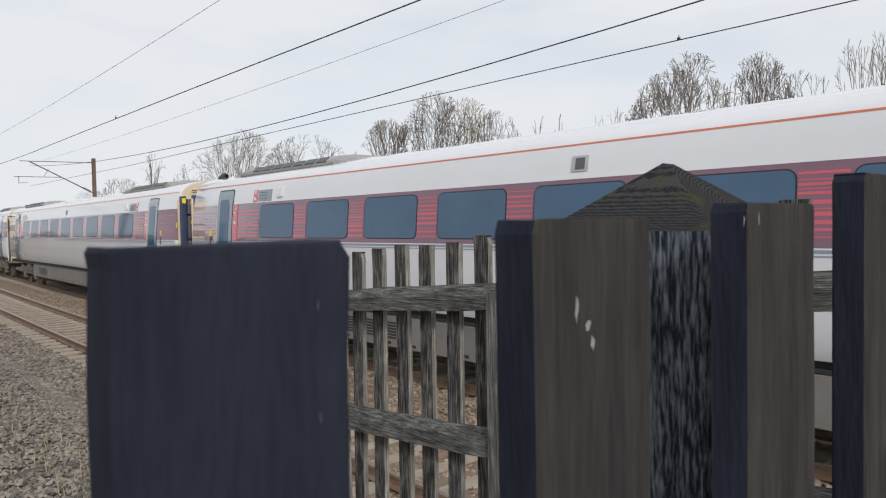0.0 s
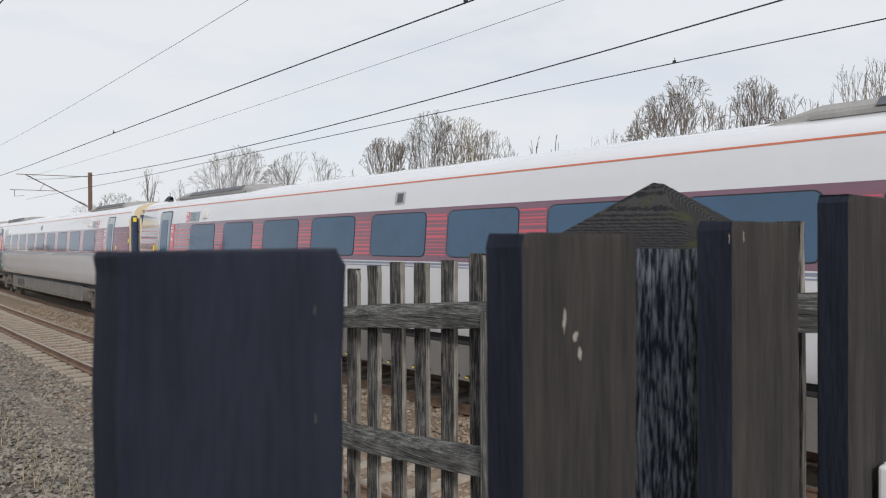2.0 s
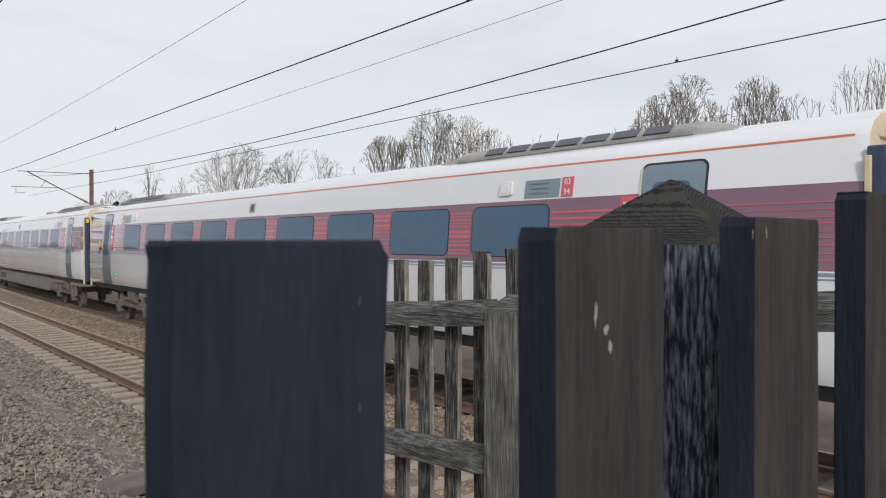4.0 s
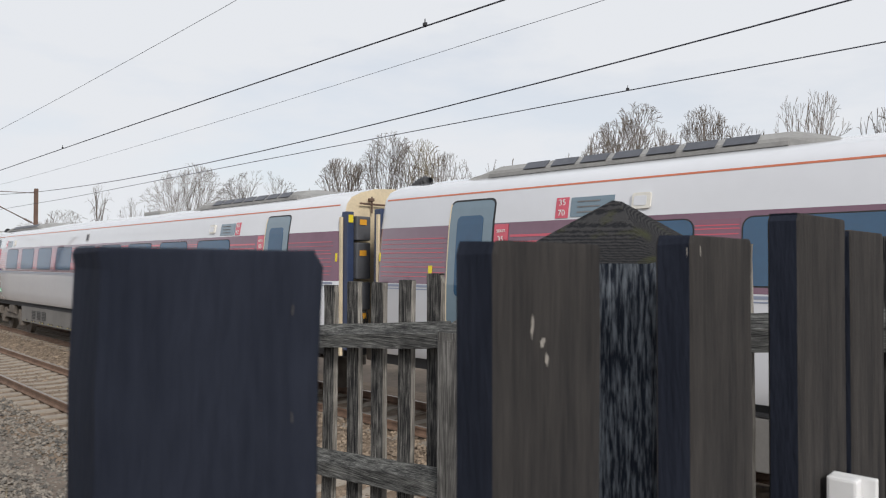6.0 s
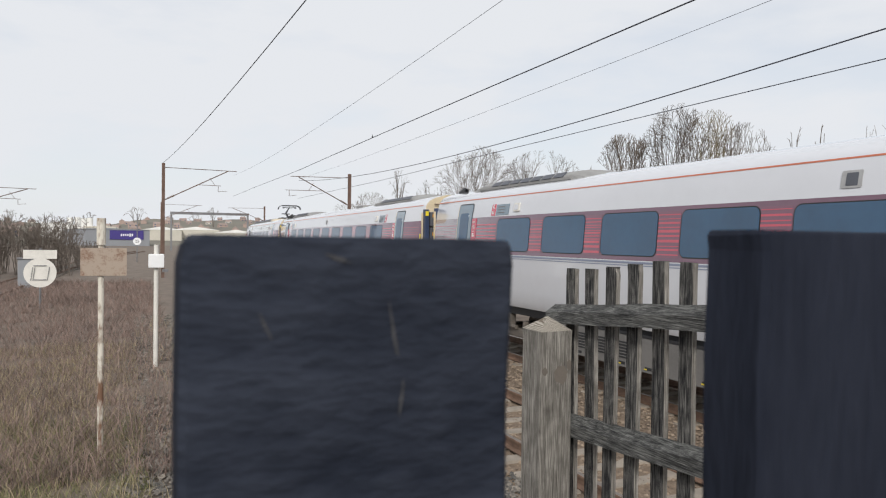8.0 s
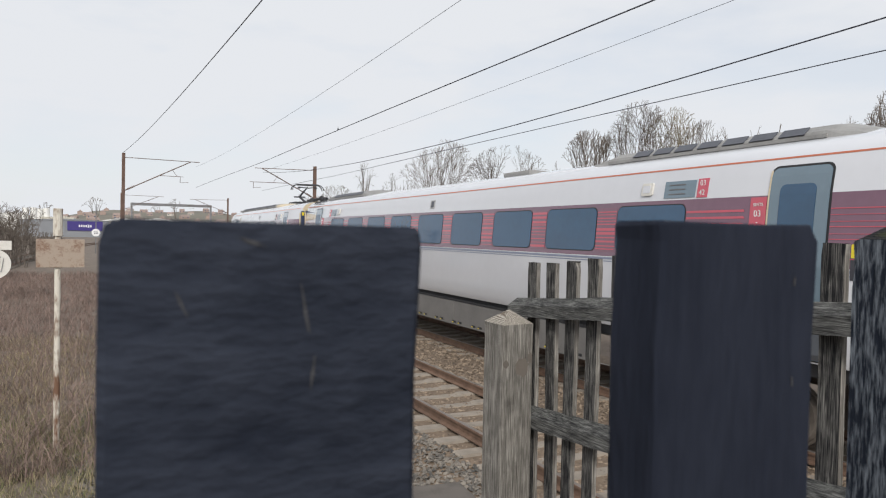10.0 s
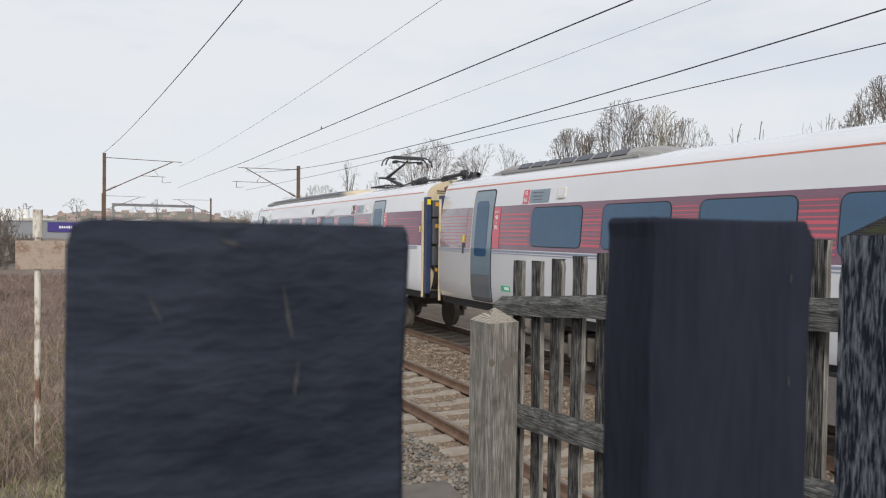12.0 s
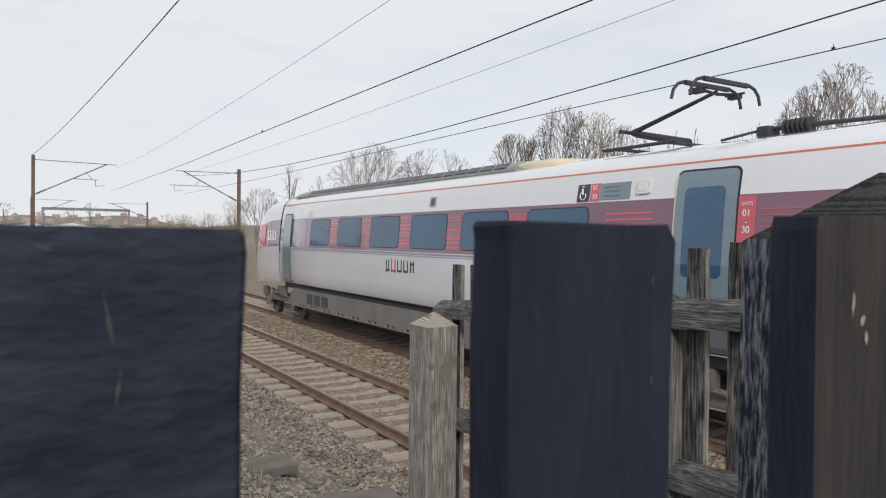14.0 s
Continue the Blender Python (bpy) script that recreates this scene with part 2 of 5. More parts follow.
M_BALLAST = mat("ballast_bed", (0.205, 0.150, 0.104), rough=0.95, var=0.5, scale=7, fine=38, bump=1.0, color2=(0.085, 0.062, 0.045))
M_EARTH = mat("brown_scrub_earth", (0.185, 0.145, 0.115), rough=0.95, var=0.45, scale=1.3, fine=14, bump=0.8, color2=(0.085, 0.070, 0.052))
M_WEED = mat("dry_weed_stems", (0.30, 0.215, 0.178), rough=0.9, var=0.5, scale=2, fine=20, bump=0.0, color2=(0.105, 0.076, 0.066), island=True)
M_STRAW = mat("straw_grass", (0.37, 0.305, 0.19), rough=0.9, var=0.5, scale=2, fine=20, bump=0.0, color2=(0.19, 0.155, 0.095), island=True)
M_GRASS = mat("rough_grass", (0.21, 0.21, 0.095), rough=0.9, var=0.5, scale=2, fine=20, bump=0.0, color2=(0.085, 0.090, 0.040), island=True)
M_BARK = mat("bare_branch_bark", (0.175, 0.145, 0.120), rough=0.9, var=0.4, scale=3, fine=30, bump=0.0, color2=(0.080, 0.065, 0.054))
M_BARK2 = mat("olive_branch_bark", (0.235, 0.195, 0.120), rough=0.9, var=0.4, scale=3, fine=30, bump=0.0, color2=(0.105, 0.085, 0.055))
M_EVERGREEN = mat("evergreen_leaf", (0.030, 0.042, 0.018), rough=0.9, var=0.5, scale=3, fine=20, bump=0.0, island=True)
M_POLEWHITE = mat("flaking_white_pole_paint", (0.62, 0.58, 0.50), rough=0.7, var=0.4, scale=5, fine=26, bump=0.3, color2=(0.16, 0.085, 0.05), stretch=(1, 1, 0.35), p0=0.73, p1=0.90)
M_PLATE = mat("faded_rusty_plate", (0.36, 0.29, 0.23), rough=0.75, var=0.3, scale=9, fine=60, bump=0.1, color2=(0.21, 0.125, 0.085), p0=0.62, p1=0.86)
M_SIGNBACK = mat("pale_sign_plate", (0.62, 0.60, 0.55), rough=0.6, var=0.12, scale=3, fine=20, bump=0.0)
M_RUBBER = mat("worn_grey_slab", (0.105, 0.092, 0.080), rough=0.9, var=0.3, scale=4, fine=50, bump=0.3)
M_SHED = mat("grey_shed_cladding", (0.235, 0.245, 0.26), rough=0.6, var=0.08, scale=0.3, fine=4, bump=0.0)
M_SHED2 = mat("cream_shed_cladding", (0.50, 0.47, 0.40), rough=0.6, var=0.10, scale=0.3, fine=4, bump=0.0)
M_TANK = mat("white_tank_paint", (0.72, 0.71, 0.68), rough=0.5, var=0.08, scale=0.4, fine=4, bump=0.0)
M_SIGNBLUE = mat("indigo_store_sign", (0.055, 0.040, 0.20), rough=0.4, var=0.05, bump=0.0)
M_BRICK = mat("red_house_brick", (0.36, 0.27, 0.23), rough=0.9, var=0.2, scale=0.5, fine=6, bump=0.0)
M_TILE = mat("brown_roof_tile", (0.27, 0.21, 0.185), rough=0.85, var=0.25, scale=0.5, fine=6, bump=0.0)
M_RENDER = mat("pale_house_render", (0.55, 0.50, 0.43), rough=0.9, var=0.12, scale=0.5, fine=6, bump=0.0)
M_HILL = mat("winter_hillside", (0.20, 0.18, 0.14), rough=0.95, var=0.4, scale=0.03, fine=0.4, bump=0.0, color2=(0.12, 0.115, 0.095))


# ---------- building helpers ----------
def part(name, bm, material, parent=None, label="", smooth=False):
    """Links a bmesh as one mesh object under a thing or a part."""
    me = bpy.data.meshes.new(name)
    bm.normal_update()
    bm.to_mesh(me)
    bm.free()
    for mm in material if isinstance(material, (list, tuple)) else (material,):
        me.materials.append(mm)
    if smooth:
        for p in me.polygons:
            p.use_smooth = True
    ob = new(name, me)
    if parent is not None:
        ob.parent = parent
    if label:
        ob["label"] = label
    return ob


def again(ob, m, name=None):
    """The same mesh once more, as an object of its own under the same parent."""
    o = new(name or ob.name.split(".")[0], ob.data)
    o.parent = ob.parent
    o.matrix_basis = m
    if "label" in ob:
        o["label"] = ob["label"]
    return o


def box(bm, c, s, rz=0.0, bevel=0.0, rx=0.0, ry=0.0):
    """Adds a box of size s round c to bm, turned and with worn edges if bevel is given."""
    m = pose(*c, rx, ry, rz) @ Matrix.Diagonal((*s, 1))
    r = bmesh.ops.create_cube(bm, size=1.0, matrix=m)
    if bevel:
        es = list({e for v in r["verts"] for e in v.link_edges})
        bmesh.ops.bevel(bm, geom=es, offset=bevel, segments=2, profile=0.6, affect="EDGES")
    return bm


def tube(bm, a, b, r, r2=None, seg=8):
    """Adds a round bar from a to b."""
    a, b = Vector(a), Vector(b)
    d = b - a
    m = Matrix.Translation((a + b) / 2) @ d.to_track_quat("Z", "Y").to_matrix().to_4x4()
    bmesh.ops.create_cone(bm, cap_ends=True, segments=seg, radius1=r, radius2=r if r2 is None else r2, depth=d.length, matrix=m)
    return bm


def boxed(name, c, s, material, parent=None, label="", bevel=0.0, rz=0.0, rx=0.0, ry=0.0):
    return part(name, box(bmesh.new(), c, s, rz, bevel, rx, ry), material, parent, label)


def thing(name, m, label, category, group="", kind=""):
    ob = new(name)
    ob.matrix_basis = m
    return tagged(ob, label, category, group, kind)


def text(name, words, size, m, material, parent=None, thick=0.002, label=""):
    """Letters as a thin mesh, lying in local x-y."""
    cu = bpy.data.curves.new(name, "FONT")
    cu.body, cu.size, cu.extrude, cu.align_x, cu.align_y = words, size, thick, "CENTER", "CENTER"
    tmp = bpy.data.objects.new(name, cu)
    scene.collection.objects.link(tmp)
    dg = bpy.context.evaluated_depsgraph_get()
    dg.update()
    me = bpy.data.meshes.new_from_object(tmp.evaluated_get(dg))
    bpy.data.objects.remove(tmp)
    me.materials.clear()
    me.materials.append(material)
    ob = new(name, me)
    ob.parent = parent
    ob.matrix_basis = m
    if label:
        ob["label"] = label
    return ob


# ---------- the line: straight by the fence, then a wide curve to the east ----------
R_LINE, Y_BEND = 1300.0, 0.0


def bend(y):
    """How far the line has swung east at y."""
    d = max(0.0, y - Y_BEND)
    return d * d / (2 * R_LINE)


def heading(y):
    return -math.degrees(math.atan(max(0.0, y - Y_BEND) / R_LINE))


X_NEAR, X_FAR = 4.96, 8.60     # middles of the two tracks
Z_RAIL = -0.21                 # rail level of both tracks
Z_CAR = -0.05                  # datum of the coach bodies


# ---------- ground ----------
def ground_height(x, y):
    """Bank by the fence, falling to the ballast shoulder and the scrub."""
    t = min(1.0, max(0.0, (y - 2.6) / 4.2))
    t = t * t * (3 - 2 * t)
    bank = 1.05 * (1 - t) + (-0.12) * t
    u = min(1.0, max(0.0, (x - bend(y) - 1.3) / 1.6))
    u = u * u * (3 - 2 * u)
    z = bank * (1 - u) + (-0.51) * u
    e = min(1.0, max(0.0, (x - bend(y) - 11.0) / 5.0))
    z += e * 0.5
    return z


def make_ground():
    xs = sorted({-900.0, -400.0, -200.0, -100.0, -60.0, -40.0, -25.0, 45.0, 70.0, 120.0, 250.0, 500.0, 900.0} | {round(-15 + 0.5 * i, 2) for i in range(84)})
    ys = sorted({-300.0, -100.0, -40.0, -20.0, 260.0, 400.0, 700.0, 1200.0} | {round(-12 + 0.6 * i, 2) for i in range(70)} | {30.0 + 4 * i for i in range(50)})
    bm = bmesh.new()
    rng = random.Random(5)
    grid = []
    for y in ys:
        row = []
        for x in xs:
            z = ground_height(x, y)
            if x - bend(y) < 1.2 and y > 4:
                z += rng.uniform(-0.05, 0.05)
            row.append(bm.verts.new((x, y, z)))
        grid.append(row)
    for j in range(len(ys) - 1):
        for i in range(len(xs) - 1):
            bm.faces.new((grid[j][i], grid[j][i + 1], grid[j + 1][i + 1], grid[j + 1][i]))
    return tagged(part("ground", bm, M_EARTH, smooth=True), "brown winter scrub earth sloping down to the railway", "ground", kind="structure")


make_ground()


def sweep(bm, profile, ys, x0, z0):
    """A strip of constant section (x, z) along the line."""
    rings = []
    for y in ys:
        a = radians(heading(y))
        rings.append([bm.verts.new((x0 + bend(y) + px * math.cos(a), y + px * math.sin(a), z0 + pz)) for px, pz in profile])
    for a, b in zip(rings, rings[1:]):
        for i in range(len(profile) - 1):
            bm.faces.new((a[i], a[i + 1], b[i + 1], b[i]))
    return bm


Y_LINE = [-30 + 2.0 * i for i in range(76)] + [130 + 8.0 * i for i in range(24)]
BED = [(-2.05, -0.34), (-1.75, -0.24), (-1.3, -0.205), (-0.6, -0.20), (0.0, -0.21), (0.6, -0.20), (1.3, -0.205), (2.15, -0.17), (2.9, -0.20), (3.6, -0.205), (4.25, -0.21), (4.9, -0.205), (5.6, -0.22), (6.2, -0.28), (6.9, -0.42)]
tagged(part("ballast", sweep(bmesh.new(), BED, Y_LINE, X_NEAR, Z_RAIL), M_BALLAST, smooth=True), "rust-brown ballast bed under two tracks", "ballast", kind="structure")

RAIL_SIDE = [(-0.07, -0.155), (-0.07, -0.14), (-0.012, -0.12), (-0.012, -0.045), (-0.036, -0.035), (-0.036, -0.006), (-0.030, 0.0)]
RAIL_TOP = [(-0.030, 0.0), (0.030, 0.0)]


def make_track(x0, z0, label, y_end):
    tr = thing("railway_track", Matrix.Identity(4), label, "railway track", "tracks")
    for s in (-0.7525, 0.7525):
        bm = bmesh.new()
        prof = RAIL_SIDE + [(-a, b) for a, b in reversed(RAIL_SIDE)]
        rings = []
        for y in Y_LINE:
            a = radians(heading(y))
            rings.append([bm.verts.new((x0 + bend(y) + (s + px) * math.cos(a), y + (s + px) * math.sin(a), z0 + pz)) for px, pz in prof])
        for a, b in zip(rings, rings[1:]):
            for i in range(len(prof) - 1):
                f = bm.faces.new((a[i], a[i + 1], b[i + 1], b[i]))
                if i == len(RAIL_SIDE) - 1:
                    f.material_index = 1
        part("rail", bm, (M_RAIL, M_RAILTOP), tr)
    bm = bmesh.new()
    # a concrete sleeper with sloped ends
    sec = [(-1.25, -0.02), (-1.22, 0.0), (-0.45, 0.0), (-0.35, -0.03), (0.35, -0.03), (0.45, 0.0), (1.22, 0.0), (1.25, -0.02)]
    lines = []
    for dy, dz in ((-0.14, -0.12), (-0.115, 0.0), (0.115, 0.0), (0.14, -0.12)):
        lines.append([bm.verts.new((px, dy, pz + dz)) for px, pz in sec])
    for a, b in zip(lines, lines[1:]):
        for i in range(len(sec) - 1):
            bm.faces.new((a[i], a[i + 1], b[i + 1], b[i]))
    for k in (0, -1):
        bm.faces.new([ln[k] for ln in lines])
    first = part("sleeper", bm, M_SLEEPER, tr)
    rng = random.Random(int(x0 * 10))
    y = -6.0
    i = 0
    while y < y_end:
        m = pose(x0 + bend(y) + rng.uniform(-0.015, 0.015), y + rng.uniform(-0.02, 0.02), z0 - 0.165 + rng.uniform(-0.006, 0.006), 0, 0, heading(y) + rng.uniform(-0.6, 0.6))
        if i == 0:
            first.matrix_basis = m
        else:
            again(first, m)
        y += 0.65
        i += 1
    return tr


make_track(X_NEAR, Z_RAIL, "rusty near track on pale concrete sleepers", 110.0)
make_track(X_FAR, Z_RAIL, "rusty far track on concrete sleepers under the train", 60.0)


# ---------- the train ----------
PITCH = 27.76
HALF = 13.35                   # half the length of a coach body
PROFILE = [(1.28, 1.10), (1.335, 1.22), (1.365, 1.5), (1.375, 1.9), (1.37, 2.29), (1.352, 2.6), (1.318, 3.0), (1.297, 3.20), (1.255, 3.44), (1.200, 3.66), (1.188, 3.70), (1.08, 3.83), (0.86, 3.93), (0.5, 4.02), (0.0, 4.05)]


def half(z):
    for (a, za), (b, zb) in zip(PROFILE, PROFILE[1:]):
        if za <= z <= zb:
            return a + (b - a) * (z - za) / (zb - za)
    return PROFILE[0][0]


def plate(name, u0, u1, z0, z1, material, parent, side=-1, proud=0.004, r=0.0, label="", depth=0.02):
    """A rectangular or rounded plate; tall ones follow the body's bulge."""
    bm = bmesh.new()
    zs = {z0, z1} | {z for _, z in PROFILE if z0 + 0.02 < z < z1 - 0.02}
    if r:
        for k in range(1, 5):
            q = r * (1 - math.cos(radians(22.5 * k)))
            zs |= {round(z0 + q, 5), round(z1 - q, 5)}
    zs = sorted(zs)

    def inset(z):
        d = min(z - z0, z1 - z)
        return r - math.sqrt(max(0.0, r * r - (r - d) ** 2)) if r and d < r else 0.0
    outer = [[bm.verts.new((side * (half(z) + proud), u, z)) for u in (u0 + inset(z), u1 - inset(z))] for z in zs]
    inner = [[bm.verts.new((side * (half(z) + proud - depth), u, z)) for u in (u0 + inset(z), u1 - inset(z))] for z in zs]
    quads = []
    for i in range(len(zs) - 1):
        quads.append((outer[i][0], outer[i][1], outer[i + 1][1], outer[i + 1][0]))
        quads.append((inner[i][0], outer[i][0], outer[i + 1][0], inner[i + 1][0]))
        quads.append((outer[i][1], inner[i][1], inner[i + 1][1], outer[i + 1][1]))
    quads.append((inner[0][0], inner[0][1], outer[0][1], outer[0][0]))
    quads.append((outer[-1][0], outer[-1][1], inner[-1][1], inner[-1][0]))
    for q in quads:
        bm.faces.new(q[::-1] if side < 0 else q)
    return part(name, bm, material, parent, label)


def shell(name, ring_ys, lo, hi, material, car, shape=None):
    """Both sides of the body between two heights, through the stations ring_ys."""
    bm = bmesh.new()
    zs = [lo] + [z for _, z in PROFILE if lo + 0.001 < z < hi - 0.001] + [hi]
    for side in (-1, 1):
        rows = []
        for y in ring_ys:
            k, dz = shape(y) if shape else (1.0, 0.0)
            rows.append([bm.verts.new((side * half(z) * k, y, min(z, 4.05 - dz) if dz else z)) for z in zs])
        for a, b in zip(rows, rows[1:]):
            for i in range(len(zs) - 1):
                q = (a[i], a[i + 1], b[i + 1], b[i])
                bm.faces.new(q if side > 0 else q[::-1])
    return part(name, bm, material, car, smooth=True)


def bogie(car, y):
    """A bogie: frame, axle boxes, springs and wheels."""
    bg = part("bogie", box(box(box(bmesh.new(), (-1.0, y, 0.62), (0.16, 2.9, 0.20), bevel=0.03), (1.0, y, 0.62), (0.16, 2.9, 0.20), bevel=0.03), (0, y, 0.66), (2.0, 0.5, 0.22), bevel=0.03), M_UNDER, car, "brake-dusted steel bogie")
    bg.matrix_basis = Matrix.Translation((0, 0, Z_RAIL - Z_CAR))
    for dy in (-1.35, 1.35):
        for s in (-1, 1):
            w = bmesh.new()
            tube(w, (s * 0.69, y + dy, 0.43), (s * 0.82, y + dy, 0.43), 0.42, seg=28)
            tube(w, (s * 0.65, y + dy, 0.43), (s * 0.69, y + dy, 0.43), 0.45, seg=28)
            tube(w, (s * 0.82, y + dy, 0.43), (s * 0.90, y + dy, 0.43), 0.12, seg=12)
            part("wheel", w, M_UNDER, bg)
            ab = bmesh.new()
            box(ab, (s * 1.02, y + dy, 0.46), (0.22, 0.34, 0.32), bevel=0.04)
            tube(ab, (s * 1.04, y + dy - 0.28, 0.50), (s * 1.04, y + dy - 0.28, 0.92), 0.085)
            tube(ab, (s * 1.04, y + dy + 0.28, 0.50), (s * 1.04, y + dy + 0.28, 0.92), 0.085)
            part("axle_box", ab, M_UNDER, bg)
    for s in (-1, 1):
        part("damper", tube(bmesh.new(), (s * 1.12, y - 0.75, 0.75), (s * 1.12, y + 0.55, 0.82), 0.05), M_UNDER, bg)
        part("spring_seat", box(bmesh.new(), (s * 1.10, y - 0.2, 0.92), (0.16, 0.7, 0.28), bevel=0.03), M_UNDER, bg)
        part("sand_box", box(bmesh.new(), (s * 1.12, y + 1.62, 0.80), (0.14, 0.24, 0.34), bevel=0.02), M_UNDER, bg)


def side_door(car, u0, u1, side):
    """A plug door with its own window, dark frame and grey foot; ends() adds a cream sunlit jamb."""
    door = plate("door", u0, u1, 1.14, 3.55, M_DOOR, car, side, proud=0.012, r=0.09, label="closed blue-grey plug door")
    plate("door_seal", u0 - 0.03, u1 + 0.03, 1.12, 3.58, M_SEAL, car, side, proud=0.004, r=0.11)
    plate("door_window", u0 + 0.18, u1 - 0.16, 2.12, 3.33, M_GLASS, door, side, proud=0.019, r=0.08)
    plate("door_foot", u0 + 0.02, u1 - 0.02, 1.15, 1.72, M_DOORLOW, door, side, proud=0.017)
    return door


def car_common(car, y0, y1, windows, vent_at):
    """What all coaches share, built between the stations y0 and y1."""
    ring = [y0, y0 + 0.12] + [y0 + 0.12 + (y1 - y0 - 0.24) * i / 6 for i in range(1, 6)] + [y1 - 0.12, y1]
    inset = lambda y: (0.955 if y in (y0, y1) else 1.0, 0.0)
    shell("lower_body_side", ring, 1.10, 2.29, M_WHITE, car, inset)
    shell("window_band", ring, 2.29, 3.20, M_PURPLE, car, inset)
    shell("roof", ring, 3.20, 4.05, M_WHITE, car, inset)
    for y in (y0 + 0.001, y1 - 0.001):
        for nm, keep, mm in (("end_wall", lambda z: z <= 3.44, M_CREAM), ("end_head", lambda z: z >= 3.44, M_CREAM)):
            pts = [(h * 0.955, z) for h, z in PROFILE if keep(z)]
            bm = bmesh.new()
            vs = [bm.verts.new((a, y, z)) for a, z in pts] + [bm.verts.new((-a, y, z)) for a, z in reversed(pts) if a > 0]
            bm.faces.new(vs)
            part(nm, bm, mm, car, "soiled cream end panel")
    part("underframe", box(bmesh.new(), (0, (y0 + y1) / 2, 1.02), (2.3, y1 - y0 - 0.1, 0.22)), M_SEAL, car)
    for side in (-1, 1):
        plate("cantrail_line", y0 + 0.12, y1 - 0.12, 3.668, 3.692, M_ORANGE, car, side, proud=0.004)
        plate("waist_line", y0 + 0.12, y1 - 0.12, 2.235, 2.272, M_STRIPE, car, side, proud=0.004)
        plate("waist_line", y0 + 0.12, y1 - 0.12, 2.195, 2.212, M_STRIPE, car, side, proud=0.004)
        for a, b in windows:
            plate("window_seal", a - 0.016, b + 0.016, 2.364, 3.141, M_SEAL, car, side, proud=0.004, r=0.125)
            plate("window", a, b, 2.38, 3.125, M_GLASS, car, side, proud=0.008, r=0.11)
        for (a, b), (c, d) in zip(windows, windows[1:]):
            bars = bmesh.new()
            rg = random.Random(int(a * 10) + 7)
            z = 2.40
            while z < 3.08:
                zz = [z, z + rg.choice((0.012, 0.018, 0.030, 0.044))]
                vs = [[bars.verts.new((side * (half(q) + 0.006), u, q)) for u in (b + 0.025 + rg.uniform(0, 0.03), c - 0.025)] for q in zz]
                q = (vs[0][0], vs[0][1], vs[1][1], vs[1][0])
                bars.faces.new(q[::-1] if side < 0 else q)
                z = zz[1] + rg.uniform(0.022, 0.060)
            plate("pillar_panel", b + 0.03, c - 0.03, 2.36, 3.12, M_DKRED, car, side, proud=0.0035)
            part("pillar_stripe", bars, M_RED, car, "red stripes on a window pillar")
        vent = plate("vent", vent_at - 0.14, vent_at + 0.14, 3.30, 3.52, M_VENTRIM, car, side, proud=0.012, r=0.02)
        plate("vent_grille", vent_at - 0.09, vent_at + 0.07, 3.33, 3.49, M_VENT, vent, side, proud=0.016, r=0.01)
    return ring


def red_stripes(car, u0, u1, side, n, material, thin=0.012, z0=2.40, z1=3.08):
    bars = bmesh.new()
    rng = random.Random(n)
    for k in range(n):
        z = z0 + (z1 - z0) * k / n + rng.uniform(-0.01, 0.01)
        zz = [z, z + thin * rng.uniform(0.8, 1.8)]
        vs = [[bars.verts.new((side * (half(q) + 0.006), u, q)) for u in (u0 + rng.uniform(0, 0.1), u1)] for q in zz]
        q = (vs[0][0], vs[0][1], vs[1][1], vs[1][0])
        bars.faces.new(q[::-1] if side < 0 else q)
    part("side_stripes", bars, material, car, "thin red stripes")


def skirts(car, a, b):
    """Underfloor fairings with small footstep slots and vents."""
    for side in (-1, 1):
        bm = bmesh.new()
        n = 5
        for i in range(n):
            p, q = a + (b - a) * i / n, a + (b - a) * (i + 1) / n
            box(bm, (side * 1.27, (p + q) / 2, 0.76), (0.06, q - p - 0.012, 0.58), bevel=0.008)
        sk = part("skirt", bm, M_SKIRT, car, "dusty grey underfloor skirt")
        sk.matrix_basis = Matrix.Translation((0, 0, -0.09))
        sl = bmesh.new()
        y = a + 0.5
        k = 0
        while y < b - 0.4:
            box(sl, (side * 1.302, y, 0.545), (0.008, 0.17, 0.05))
            y += 0.32 if k % 2 else 0.72
            k += 1
        part("lifting_slots", sl, M_SEAL, sk)
        ye = bmesh.new()
        y = a + 0.52
        k = 0
        while y < b - 0.4:
            box(ye, (side * 1.3035, y + 0.05, 0.53), (0.008, 0.07, 0.022))
            y += 0.32 if k % 2 else 0.72
            k += 1
        part("lifting_marks", ye, M_YELLOW, sk, "small yellow marks")
        ln = bmesh.new()
        box(ln, (side * 1.30, (a + b) / 2, 1.085), (0.02, b - a - 0.1, 0.05), bevel=0.006)
        part("rubbing_strip", ln, M_SEAL, sk)
        gr = bmesh.new()
        for k in range(3):
            box(gr, (side * 1.304, b - 1.6 - 0.62 * k, 0.78), (0.01, 0.46, 0.30))
        vg = part("skirt_vent", gr, M_SEAL, sk)
        gb = bmesh.new()
        for k in range(3):
            for j in range(5):
                box(gb, (side * 1.312, b - 1.6 - 0.62 * k, 0.67 + 0.055 * j), (0.012, 0.44, 0.014))
        part("louvre", gb, M_SKIRT, vg)


